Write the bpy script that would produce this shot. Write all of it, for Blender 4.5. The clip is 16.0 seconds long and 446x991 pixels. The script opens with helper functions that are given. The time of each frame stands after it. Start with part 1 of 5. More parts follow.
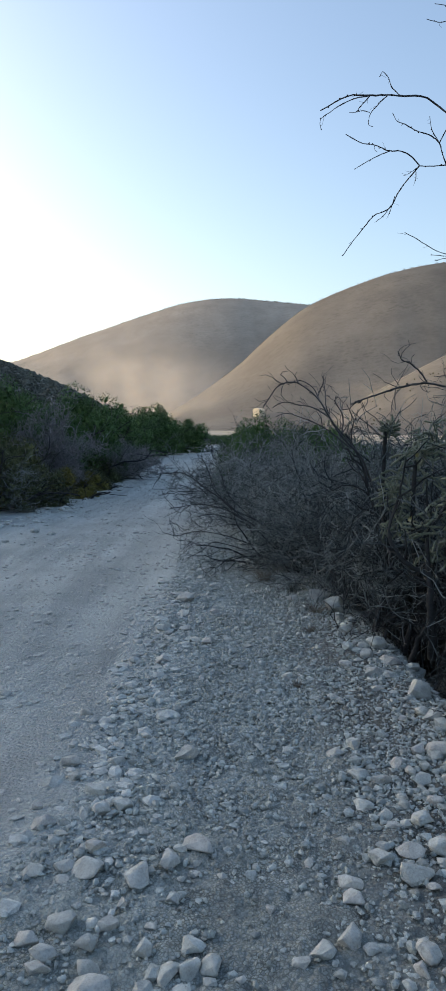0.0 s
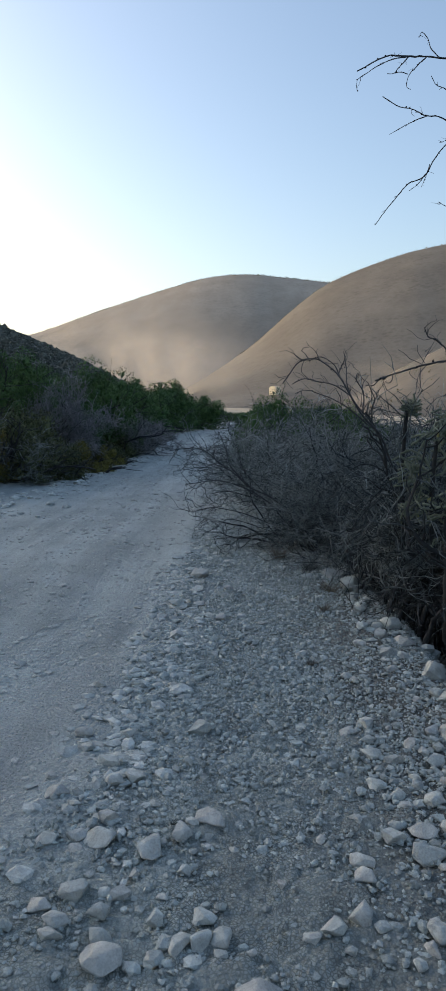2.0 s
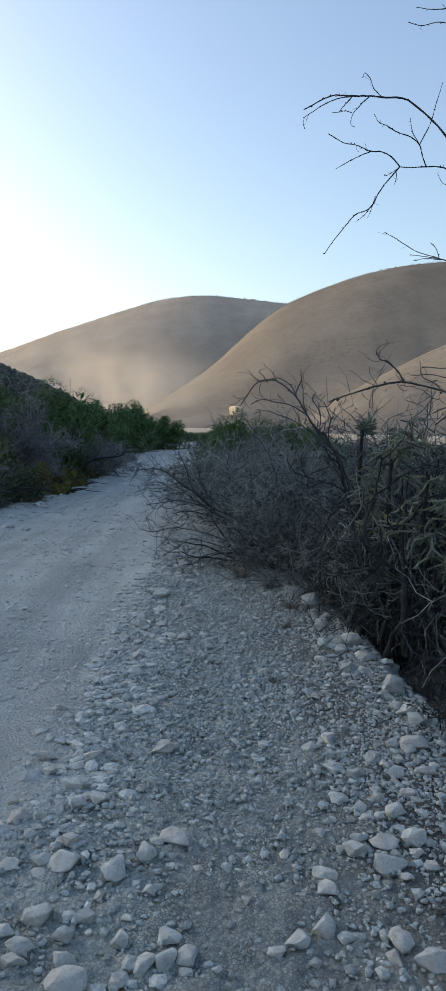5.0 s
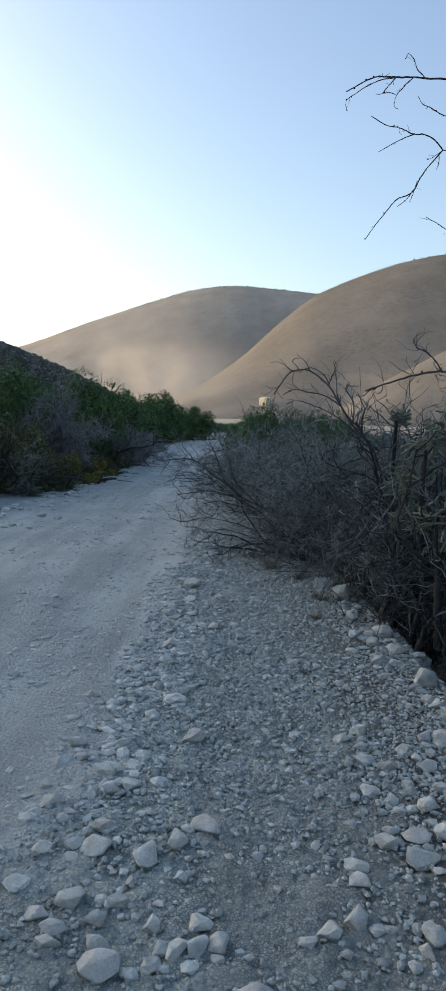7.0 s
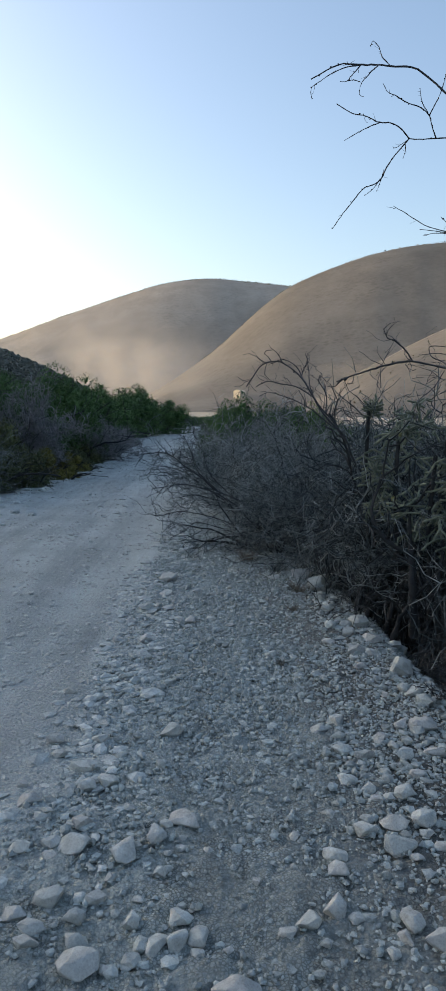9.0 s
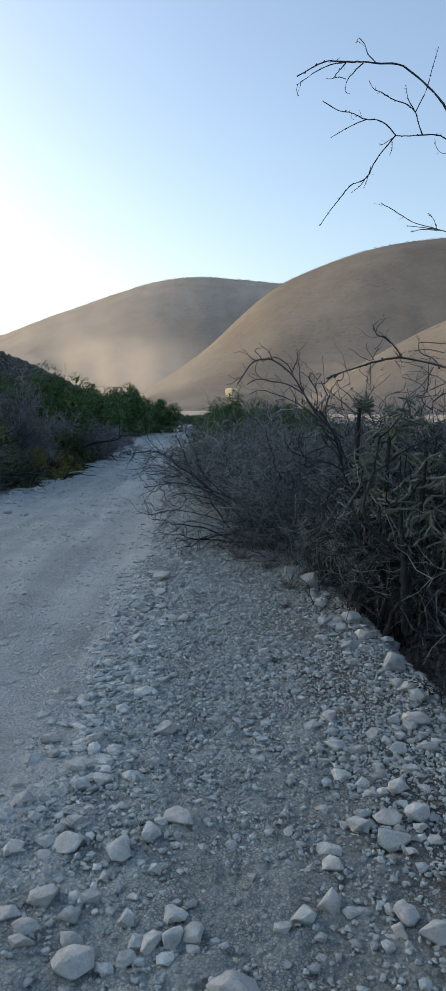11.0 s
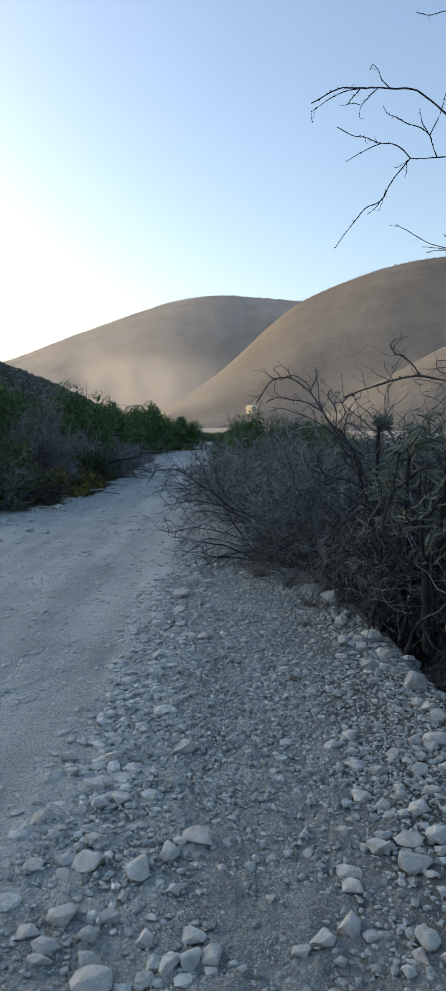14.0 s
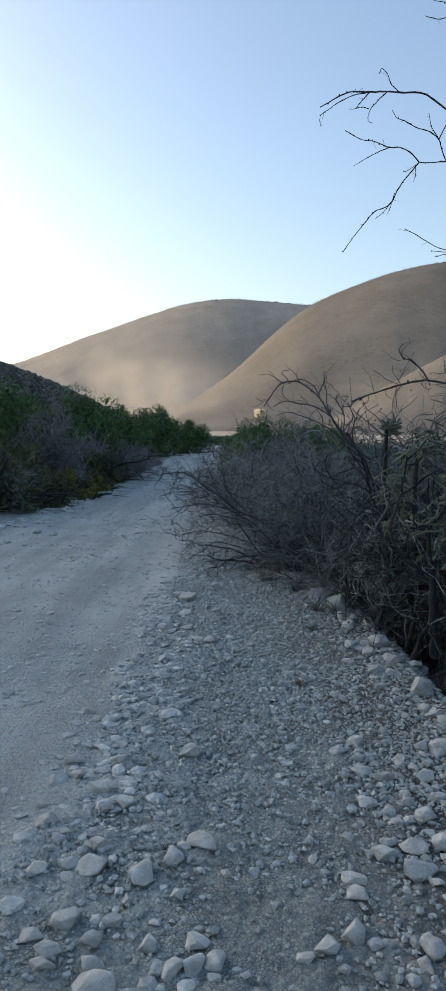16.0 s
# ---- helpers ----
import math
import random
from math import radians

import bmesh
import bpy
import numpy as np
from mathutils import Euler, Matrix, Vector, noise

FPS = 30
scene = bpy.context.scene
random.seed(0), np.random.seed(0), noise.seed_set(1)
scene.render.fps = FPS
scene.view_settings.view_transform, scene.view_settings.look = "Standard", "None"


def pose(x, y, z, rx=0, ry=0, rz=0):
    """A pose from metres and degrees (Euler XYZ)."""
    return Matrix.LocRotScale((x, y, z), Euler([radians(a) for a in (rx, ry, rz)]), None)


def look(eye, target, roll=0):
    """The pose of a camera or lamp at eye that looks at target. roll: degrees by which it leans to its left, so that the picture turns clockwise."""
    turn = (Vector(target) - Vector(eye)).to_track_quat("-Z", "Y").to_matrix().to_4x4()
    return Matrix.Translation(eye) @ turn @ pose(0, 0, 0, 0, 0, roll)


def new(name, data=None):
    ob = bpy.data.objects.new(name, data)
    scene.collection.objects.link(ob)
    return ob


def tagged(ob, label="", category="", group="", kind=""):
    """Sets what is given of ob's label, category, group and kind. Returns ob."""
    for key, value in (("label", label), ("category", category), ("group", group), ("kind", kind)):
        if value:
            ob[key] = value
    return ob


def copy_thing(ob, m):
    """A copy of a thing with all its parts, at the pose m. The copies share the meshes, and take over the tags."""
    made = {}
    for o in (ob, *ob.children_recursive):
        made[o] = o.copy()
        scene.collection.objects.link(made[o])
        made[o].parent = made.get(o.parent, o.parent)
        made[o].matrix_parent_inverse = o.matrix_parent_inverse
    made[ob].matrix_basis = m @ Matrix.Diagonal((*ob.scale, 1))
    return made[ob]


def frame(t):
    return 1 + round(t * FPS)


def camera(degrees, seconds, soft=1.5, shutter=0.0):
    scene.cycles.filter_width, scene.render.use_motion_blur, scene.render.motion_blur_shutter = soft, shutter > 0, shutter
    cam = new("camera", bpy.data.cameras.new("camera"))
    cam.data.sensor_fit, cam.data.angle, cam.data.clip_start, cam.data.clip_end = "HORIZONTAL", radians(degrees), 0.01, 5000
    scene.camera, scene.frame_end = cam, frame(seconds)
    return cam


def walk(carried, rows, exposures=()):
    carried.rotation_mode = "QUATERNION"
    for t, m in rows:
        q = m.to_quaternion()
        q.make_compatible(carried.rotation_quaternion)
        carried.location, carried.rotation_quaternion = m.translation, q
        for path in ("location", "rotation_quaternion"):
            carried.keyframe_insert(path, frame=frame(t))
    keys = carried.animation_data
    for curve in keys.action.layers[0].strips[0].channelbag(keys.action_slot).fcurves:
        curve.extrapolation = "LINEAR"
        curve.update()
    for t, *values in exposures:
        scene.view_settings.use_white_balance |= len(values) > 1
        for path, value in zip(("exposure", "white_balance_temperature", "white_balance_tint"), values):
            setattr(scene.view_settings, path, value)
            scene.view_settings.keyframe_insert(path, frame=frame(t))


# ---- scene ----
cam = camera(34.1, 16.0, soft=0.6)

PATH = [
    (0, (-0.008, 0.03, 1.604), (-0.055, 2.02, 1.416), 0.5),
    (0.5, (-0.019, 0.041, 1.599), (-0.12, 2.028, 1.398), 0.3),
    (1, (-0.03, 0.057, 1.591), (-0.15, 2.039, 1.351), 1.0),
    (1.5, (-0.033, 0.06, 1.59), (-0.126, 2.042, 1.34), 1.7),
    (2, (-0.031, 0.061, 1.59), (-0.115, 2.044, 1.34), 1.7),
    (2.5, (-0.028, 0.055, 1.593), (-0.113, 2.039, 1.357), 1.3),
    (3, (-0.028, 0.047, 1.592), (-0.099, 2.033, 1.371), 1.7),
    (3.5, (-0.034, 0.043, 1.595), (-0.091, 2.031, 1.385), 1.4),
    (4, (-0.04, 0.032, 1.6), (-0.095, 2.021, 1.395), 1.7),
    (4.2, (-0.031, 0.028, 1.596), (-0.054, 2.017, 1.39), 1.5),
    (6.3, (-0.016, 0.0, 1.597), (0.017, 1.993, 1.428), 1.1),
    (6.5, (-0.015, 0.004, 1.595), (-0.009, 1.995, 1.413), 1.1),
    (7, (-0.041, 0.024, 1.588), (-0.1, 2.011, 1.368), 1.5),
    (7.5, (-0.046, 0.04, 1.585), (-0.119, 2.025, 1.354), 1.5),
    (8, (-0.043, 0.035, 1.585), (-0.028, 2.018, 1.331), 1.3),
    (8.5, (-0.039, 0.035, 1.586), (-0.04, 2.02, 1.341), 1.2),
    (9, (-0.029, 0.038, 1.585), (-0.022, 2.024, 1.348), 0.7),
    (11.5, (-0.018, 0.033, 1.583), (0.009, 2.018, 1.341), 0.2),
    (12, (-0.009, 0.032, 1.584), (0.01, 2.018, 1.352), 0.3),
    (12.5, (-0.003, 0.022, 1.589), (0.009, 2.012, 1.386), -0.2),
    (13, (0.003, 0.015, 1.591), (0.003, 2.006, 1.401), -0.2),
    (13.5, (-0.007, 0.014, 1.593), (-0.024, 2.006, 1.407), -0.1),
    (14, (-0.013, 0.018, 1.591), (-0.043, 2.009, 1.396), -0.1),
    (14.5, (-0.009, 0.019, 1.588), (-0.008, 2.009, 1.388), -0.0),
    (15, (-0.011, 0.018, 1.593), (-0.033, 2.009, 1.406), -0.2),
    (15.5, (-0.008, 0.022, 1.592), (-0.035, 2.013, 1.405), -0.2),
    (16, (-0.009, 0.023, 1.592), (-0.06, 2.014, 1.406), 0.2),
]
walk(cam, [(t, look(eye, target, roll)) for t, eye, target, roll in PATH],
     [(0, 1.22, 6500, 12), (0.6, 1.11, 6500, 12), (2, 1.03, 6500, 12), (4, 1.06, 6500, 12), (6.4, 1.32, 6500, 12), (7.2, 1.13, 6500, 12), (16, 1.14, 6500, 12)])


# ---- light ----
SUN_AZ, SUN_EL = -66, 13
world = bpy.data.worlds.new("sky")
scene.world = world
world.use_nodes = True
wt = world.node_tree
sky = wt.nodes.new("ShaderNodeTexSky")
sky.sky_type = 'NISHITA'
sky.sun_disc = False
sky.sun_elevation, sky.sun_rotation = radians(SUN_EL), radians(SUN_AZ)
sky.air_density, sky.dust_density, sky.ozone_density = 1.0, 2.6, 1.4
wt.links.new(sky.outputs[0], wt.nodes["Background"].inputs[0])
wt.nodes["Background"].inputs[1].default_value = 0.15
sun = new("sun", bpy.data.lights.new("sun", 'SUN'))
sun.data.energy, sun.data.angle, sun.data.color = 0.66, radians(2.0), (1.0, 0.915, 0.80)
sa, se = radians(SUN_AZ), radians(SUN_EL)
sun.matrix_basis = look((60 * math.sin(sa) * math.cos(se), 60 * math.cos(sa) * math.cos(se), 60 * math.sin(se)), (0, 0, 0))

# ---- materials ----
RNG = np.random.default_rng(7)


class Mat:
    """A small builder for node materials: colour from noise layers, roughness and bump."""

    def __init__(self, name, rough=0.9, spec=0.2):
        self.m = bpy.data.materials.new(name)
        self.m.use_nodes = True
        self.t = self.m.node_tree
        self.b = self.t.nodes["Principled BSDF"]
        self.b.inputs["Roughness"].default_value = rough
        self.b.inputs["Specular IOR Level"].default_value = spec
        self.geo = self.t.nodes.new("ShaderNodeNewGeometry")
        self.pos = self.geo.outputs["Position"]

    def node(self, kind, **ins):
        n = self.t.nodes.new(kind)
        for k, v in ins.items():
            self.plug(n.inputs[k.replace("_", " ")], v)
        return n

    def plug(self, socket, v):
        if isinstance(v, bpy.types.NodeSocket):
            self.t.links.new(v, socket)
        else:
            socket.default_value = v

    def noise(self, scale, detail=4.0, rough=0.6, vec=None):
        n = self.node("ShaderNodeTexNoise", Scale=scale, Detail=detail, Roughness=rough)
        self.t.links.new(vec or self.pos, n.inputs["Vector"])
        return n.outputs["Fac"]

    def objpos(self):
        return self.node("ShaderNodeTexCoord").outputs["Object"]

    def cells(self, scale, feature='F1', vec=None, rand=1.0):
        n = self.node("ShaderNodeTexVoronoi", Scale=scale, Randomness=rand)
        n.feature = feature
        self.t.links.new(vec or self.pos, n.inputs["Vector"])
        return n.outputs["Distance"]

    def ramp(self, fac, lo, hi, c0, c1):
        n = self.node("ShaderNodeValToRGB", Fac=fac)
        e = n.color_ramp.elements
        e[0].position, e[1].position = lo, hi
        e[0].color, e[1].color = (*c0, 1), (*c1, 1)
        return n.outputs["Color"]

    def mix(self, fac, a, b, how='MIX'):
        n = self.t.nodes.new("ShaderNodeMix")
        n.data_type, n.blend_type = 'RGBA', how
        self.plug(n.inputs[0], fac)
        for sock, v in ((n.inputs[6], a), (n.inputs[7], b)):
            self.plug(sock, (*v, 1) if isinstance(v, tuple) and len(v) == 3 else v)
        return n.outputs[2]

    def math(self, op, a, b=0.0, c=0.0):
        n = self.t.nodes.new("ShaderNodeMath")
        n.operation = op
        for s, v in zip(n.inputs, (a, b, c)):
            self.plug(s, v)
        return n.outputs[0]

    def bump(self, height, strength, distance):
        n = self.node("ShaderNodeBump", Strength=strength, Distance=distance, Height=height)
        self.t.links.new(n.outputs[0], self.b.inputs["Normal"])

    def done(self, colour):
        self.plug(self.b.inputs["Base Color"], colour)
        return self.m


def ground_material():
    k = Mat("dusty_road_earth", 0.95, 0.1)
    xyz = k.node("ShaderNodeSeparateXYZ", Vector=k.pos)
    px, py = xyz.outputs[0], xyz.outputs[1]
    # pale compacted dust on the wheel track, darker loose soil under the gravel shoulder
    dust = k.ramp(k.noise(0.9, 6, 0.62), 0.33, 0.68, (0.46, 0.508, 0.495), (0.61, 0.668, 0.65))
    soil = k.ramp(k.noise(2.4, 5, 0.6), 0.3, 0.7, (0.405, 0.45, 0.428), (0.522, 0.58, 0.552))
    wob = k.math('MULTIPLY', k.math('SUBTRACT', k.noise(1.7, 4), 0.5), 1.3)
    edge = k.math('ADD', k.math('ADD', px, 0.62), wob)
    edge = k.math('ADD', edge, k.math('MULTIPLY', k.math('MAXIMUM', k.math('SUBTRACT', 3.2, py), 0.0), 0.45))
    c = k.mix(k.ramp(edge, 0.0, 0.45, (0, 0, 0), (1, 1, 1)), dust, soil)
    # brown bank soil; the thicket's shade over it is put into this colour too
    bank = k.math('ADD', px, k.math('MULTIPLY', k.math('SUBTRACT', k.noise(2.3, 4), 0.5), 0.7))
    c = k.mix(k.ramp(bank, 0.15, 0.85, (0, 0, 0), (0.9, 0.9, 0.9)), c, (0.225, 0.223, 0.203))
    along = k.node("ShaderNodeVectorMath", Vector=k.pos)
    along.operation = 'MULTIPLY'
    along.inputs[1].default_value = (2.6, 0.22, 1.0)
    ruts = k.ramp(k.noise(1.0, 5, 0.6, along.outputs[0]), 0.36, 0.62, (0.74, 0.745, 0.755), (1.07, 1.07, 1.06))
    c = k.mix(1.0, c, ruts, 'MULTIPLY')
    fine = k.ramp(k.noise(48, 6, 0.72), 0.32, 0.70, (0.78, 0.775, 0.77), (1.1, 1.095, 1.09))
    c = k.mix(1.0, c, fine, 'MULTIPLY')
    grit = k.ramp(k.cells(110), 0.1, 0.55, (1.12, 1.115, 1.11), (0.86, 0.855, 0.85))
    c = k.mix(k.ramp(k.noise(1.3, 3), 0.4, 0.6, (0.2, 0.2, 0.2), (0.85, 0.85, 0.85)), c, k.mix(1.0, c, grit, 'MULTIPLY'))
    # crevice shade between the small pebbles of the shoulder, drawn into the colour
    crevice = k.node("ShaderNodeTexVoronoi", Scale=78.0, Randomness=1.0)
    crevice.feature = 'DISTANCE_TO_EDGE'
    k.t.links.new(k.pos, crevice.inputs["Vector"])
    gap = k.ramp(crevice.outputs["Distance"], 0.03, 0.2, (0.58, 0.575, 0.56), (1.07, 1.07, 1.07))
    stony = k.math('MULTIPLY', k.ramp(edge, 0.0, 0.5, (0, 0, 0), (1, 1, 1)), k.ramp(k.noise(3.1, 4), 0.38, 0.6, (0.15, 0.15, 0.15), (1, 1, 1)))
    c = k.mix(stony, c, k.mix(1.0, c, gap, 'MULTIPLY'))
    far = k.math('MINIMUM', k.math('MAXIMUM', k.math('DIVIDE', k.math('SUBTRACT', py, 62.0), 25.0), 0.0), 1.0)
    field = k.mix(k.ramp(k.noise(0.05, 5), 0.4, 0.62, (0, 0, 0), (1, 1, 1)), (0.50, 0.43, 0.33), (0.36, 0.32, 0.22))
    c = k.mix(far, c, field)
    h = k.math('ADD', k.math('MULTIPLY', k.noise(16, 8, 0.7), 0.8), k.math('MULTIPLY', k.cells(55), -0.35))
    h = k.math('ADD', h, k.math('MULTIPLY', k.noise(4.5, 4, 0.6), 0.9))
    k.bump(h, 1.0, 0.05)
    return k.done(c)


def stone_material(name, island, lo=(0.32, 0.352, 0.338), hi=(0.532, 0.588, 0.565)):
    k = Mat(name, 0.9, 0.15)
    if island:
        r = k.geo.outputs["Random Per Island"]
        base = k.ramp(r, 0.0, 1.0, lo, hi)
        vec = k.pos
    else:
        r = k.node("ShaderNodeObjectInfo").outputs["Random"]
        base = k.ramp(r, 0.0, 1.0, (0.47, 0.492, 0.46), (0.60, 0.63, 0.59))
        warm = k.math('FRACT', k.math('MULTIPLY', r, 17.3))
        base = k.mix(k.ramp(warm, 0.45, 1.0, (0, 0, 0), (0.6, 0.6, 0.6)), base, (0.50, 0.492, 0.465))
        vec = k.pos
    st = k.ramp(k.noise(22, 5, 0.6, vec), 0.3, 0.7, (0.72, 0.71, 0.70), (1.1, 1.1, 1.09))
    c = k.mix(1.0, base, st, 'MULTIPLY')
    pit = k.ramp(k.noise(140, 4, 0.7, vec), 0.32, 0.55, (0.7, 0.69, 0.68), (1.04, 1.04, 1.04))
    c = k.mix(0.7, c, pit, 'MULTIPLY')
    k.bump(k.math('ADD', k.noise(55, 6, 0.65, vec), k.math('MULTIPLY', k.noise(14, 3, 0.5, vec), 1.5)), 0.55, 0.012)
    return k.done(c)


def bark_material(name, c0, c1, scale=30, dark=0.0):
    k = Mat(name, 0.92, 0.15)
    r = k.geo.outputs["Random Per Island"]
    c = k.ramp(r, dark, 1.0, c0, c1)
    c = k.mix(1.0, c, k.ramp(k.noise(scale, 4), 0.3, 0.7, (0.65, 0.64, 0.62), (1.2, 1.2, 1.2)), 'MULTIPLY')
    k.bump(k.noise(scale * 3, 4), 0.4, 0.006)
    return k.done(c)


def leaf_material(name, c0, c1):
    k = Mat(name, 0.7, 0.25)
    c = k.ramp(k.geo.outputs["Random Per Island"], 0.0, 1.0, c0, c1)
    c = k.mix(1.0, c, k.ramp(k.noise(1.1, 3), 0.35, 0.65, (0.7, 0.72, 0.7), (1.2, 1.2, 1.15)), 'MULTIPLY')
    k.b.inputs["Subsurface Weight"].default_value = 0.0
    return k.done(c)


def hill_material(name, soil0, soil1, brush, cover):
    """Dry earth with patches of thin grass, pale washed-out gullies and dots of scrub."""
    k = Mat(name, 0.95, 0.05)
    soil = k.ramp(k.noise(0.011, 5, 0.55), 0.36, 0.66, soil0, soil1)
    soil = k.mix(1.0, soil, k.ramp(k.noise(0.3, 6, 0.75), 0.3, 0.7, (0.90, 0.895, 0.89), (1.08, 1.08, 1.075)), 'MULTIPLY')
    dots = k.ramp(k.cells(0.22), 0.22, 0.46, (1, 1, 1), (0, 0, 0))
    dens = k.ramp(k.noise(0.025, 4), 0.38, 0.64, (0.15, 0.15, 0.15), (1, 1, 1))
    c = k.mix(k.math('MULTIPLY', k.math('MULTIPLY', dots, dens), cover), soil, brush)
    down = k.node("ShaderNodeVectorMath", Vector=k.pos)
    down.operation = 'MULTIPLY'
    down.inputs[1].default_value = (0.055, 0.02, 0.02)
    wash = k.ramp(k.noise(1.0, 5, 0.55, down.outputs[0]), 0.38, 0.64, (0.92, 0.92, 0.92), (1.06, 1.058, 1.05))
    c = k.mix(1.0, c, wash, 'MULTIPLY')
    dots2 = k.ramp(k.cells(0.6), 0.2, 0.42, (1, 1, 1), (0, 0, 0))
    c = k.mix(k.math('MULTIPLY', k.math('MULTIPLY', dots2, dens), cover * 0.7), c, brush)
    k.bump(k.noise(0.12, 5, 0.6), 0.2, 2.0)
    return k.done(c)


EARTH = ground_material()
ROCK = stone_material("pale_limestone", False)
GRAVEL = stone_material("limestone_gravel", True)
DUSTY = stone_material("dust_coated_stone", True, (0.42, 0.45, 0.43), (0.63, 0.67, 0.64))
TWIG = bark_material("dry_grey_twig", (0.05, 0.059, 0.06), (0.37, 0.42, 0.415), dark=0.15)
# darker copy of TWIG: shade inside the thicket is put into its colour
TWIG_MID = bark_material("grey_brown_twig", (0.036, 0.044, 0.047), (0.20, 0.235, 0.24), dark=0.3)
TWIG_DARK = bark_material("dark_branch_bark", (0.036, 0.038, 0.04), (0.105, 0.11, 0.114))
BARK = bark_material("rough_dark_bark", (0.034, 0.036, 0.037), (0.056, 0.058, 0.058), 18)
TWIG_PALE = bark_material("pale_weathered_twig", (0.15, 0.155, 0.165), (0.36, 0.365, 0.375))
STRAW = bark_material("dead_grass_straw", (0.16, 0.148, 0.125), (0.28, 0.26, 0.22))
LEAF = leaf_material("fresh_green_leaf", (0.034, 0.08, 0.026), (0.105, 0.19, 0.062))
LEAF_OLIVE = leaf_material("olive_leaf", (0.046, 0.062, 0.03), (0.115, 0.13, 0.055))
LEAF_YELLOW = leaf_material("yellowish_leaf", (0.11, 0.11, 0.03), (0.22, 0.19, 0.05))
# far soil is paler than the middle hill's: haze is put into its colour
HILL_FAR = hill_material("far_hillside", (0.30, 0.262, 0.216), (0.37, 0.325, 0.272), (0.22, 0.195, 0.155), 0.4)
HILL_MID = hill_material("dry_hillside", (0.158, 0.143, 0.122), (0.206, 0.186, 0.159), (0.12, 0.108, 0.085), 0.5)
HILL_NEAR = hill_material("scrub_hillside", (0.14, 0.143, 0.145), (0.29, 0.29, 0.285), (0.06, 0.066, 0.058), 0.85)


# ---- mesh tools ----
def raw_mesh(name, verts, faces):
    """A mesh from equal-sided faces held in arrays."""
    verts, faces = np.asarray(verts, np.float32), np.asarray(faces, np.int32)
    me = bpy.data.meshes.new(name)
    n, k = faces.shape
    me.vertices.add(len(verts))
    me.vertices.foreach_set("co", verts.ravel())
    me.loops.add(n * k)
    me.loops.foreach_set("vertex_index", faces.ravel())
    me.polygons.add(n)
    me.polygons.foreach_set("loop_start", np.arange(0, n * k, k, dtype=np.int32))
    me.update(calc_edges=True)
    me.validate()
    return me


def mesh_part(name, me, material, parent=None, label="", smooth=True):
    me.materials.append(material)
    me.polygons.foreach_set("use_smooth", np.full(len(me.polygons), smooth))
    ob = new(name, me)
    ob.parent = parent
    return tagged(ob, label)


def part(name, bm, material, parent=None, label="", smooth=False):
    me = bpy.data.meshes.new(name)
    bm.to_mesh(me)
    bm.free()
    return mesh_part(name, me, material, parent, label, smooth)


def empty(name, x, y, z, label, category, group="", kind=""):
    ob = new(name)
    ob.empty_display_size = 0.2
    ob.location = (x, y, z)
    return tagged(ob, label, category, group, kind)


def unit(v):
    return v / np.maximum(np.linalg.norm(v, axis=-1, keepdims=True), 1e-9)


def tubes(P, R, sides=3):
    """Tapered tubes along the lines P (lines, points, 3) with radii R (lines, points)."""
    n, k, _ = P.shape
    T = unit(np.gradient(P, axis=1))
    ref = np.where(np.abs(T[..., 2:3]) > 0.9, [1.0, 0, 0], [0, 0, 1.0])
    U = unit(np.cross(T, ref))
    W = np.cross(T, U)
    a = np.arange(sides) * 2 * np.pi / sides
    ring = U[:, :, None] * np.cos(a)[None, None, :, None] + W[:, :, None] * np.sin(a)[None, None, :, None]
    V = (P[:, :, None] + ring * R[:, :, None, None]).reshape(-1, 3)
    i, j, s = np.meshgrid(np.arange(n), np.arange(k - 1), np.arange(sides), indexing="ij")
    q = lambda jj, ss: ((i * k + jj) * sides + ss % sides).ravel()
    return V, np.stack([q(j, s), q(j, s + 1), q(j + 1, s + 1), q(j + 1, s)], 1)


def smooth_line(pts, k):
    """k points on a smooth curve through pts."""
    pts = np.asarray(pts, float)
    d = np.r_[0, np.cumsum(np.linalg.norm(np.diff(pts, axis=0), axis=1))]
    tan = np.gradient(pts, d, axis=0)
    s = np.linspace(0, d[-1], k)
    i = np.clip(np.searchsorted(d, s, side="right") - 1, 0, len(pts) - 2)
    h = (d[i + 1] - d[i])[:, None]
    u = ((s - d[i])[:, None]) / h
    return ((2 * u**3 - 3 * u**2 + 1) * pts[i] + (u**3 - 2 * u**2 + u) * h * tan[i]
            + (3 * u**2 - 2 * u**3) * pts[i + 1] + (u**3 - u**2) * h * tan[i + 1])


def grow(rng, parents, n, k, length, start, spread, lift=0.0, wiggle=0.25, droop=0.0):
    """n lines of k points that branch off from the parent lines."""
    N, K, _ = parents.shape
    who = rng.integers(0, N, n)
    t = rng.uniform(*start, n) * (K - 1)
    j = np.minimum(t.astype(int), K - 2)
    f = (t - j)[:, None]
    at = parents[who, j] * (1 - f) + parents[who, j + 1] * f
    d = unit(parents[who, j + 1] - parents[who, j])
    side = unit(np.cross(d, unit(rng.normal(size=(n, 3)))))
    ang = rng.uniform(*spread, n)[:, None]
    d = unit(d * np.cos(ang) + side * np.sin(ang) + np.array([0, 0, lift]))
    step = (rng.uniform(*length, n) / (k - 1))[:, None]
    out = np.empty((n, k, 3))
    out[:, 0] = at
    for i in range(1, k):
        out[:, i] = out[:, i - 1] + d * step
        d = unit(d + rng.normal(size=(n, 3)) * wiggle + np.array([0, 0, -droop]))
    return out


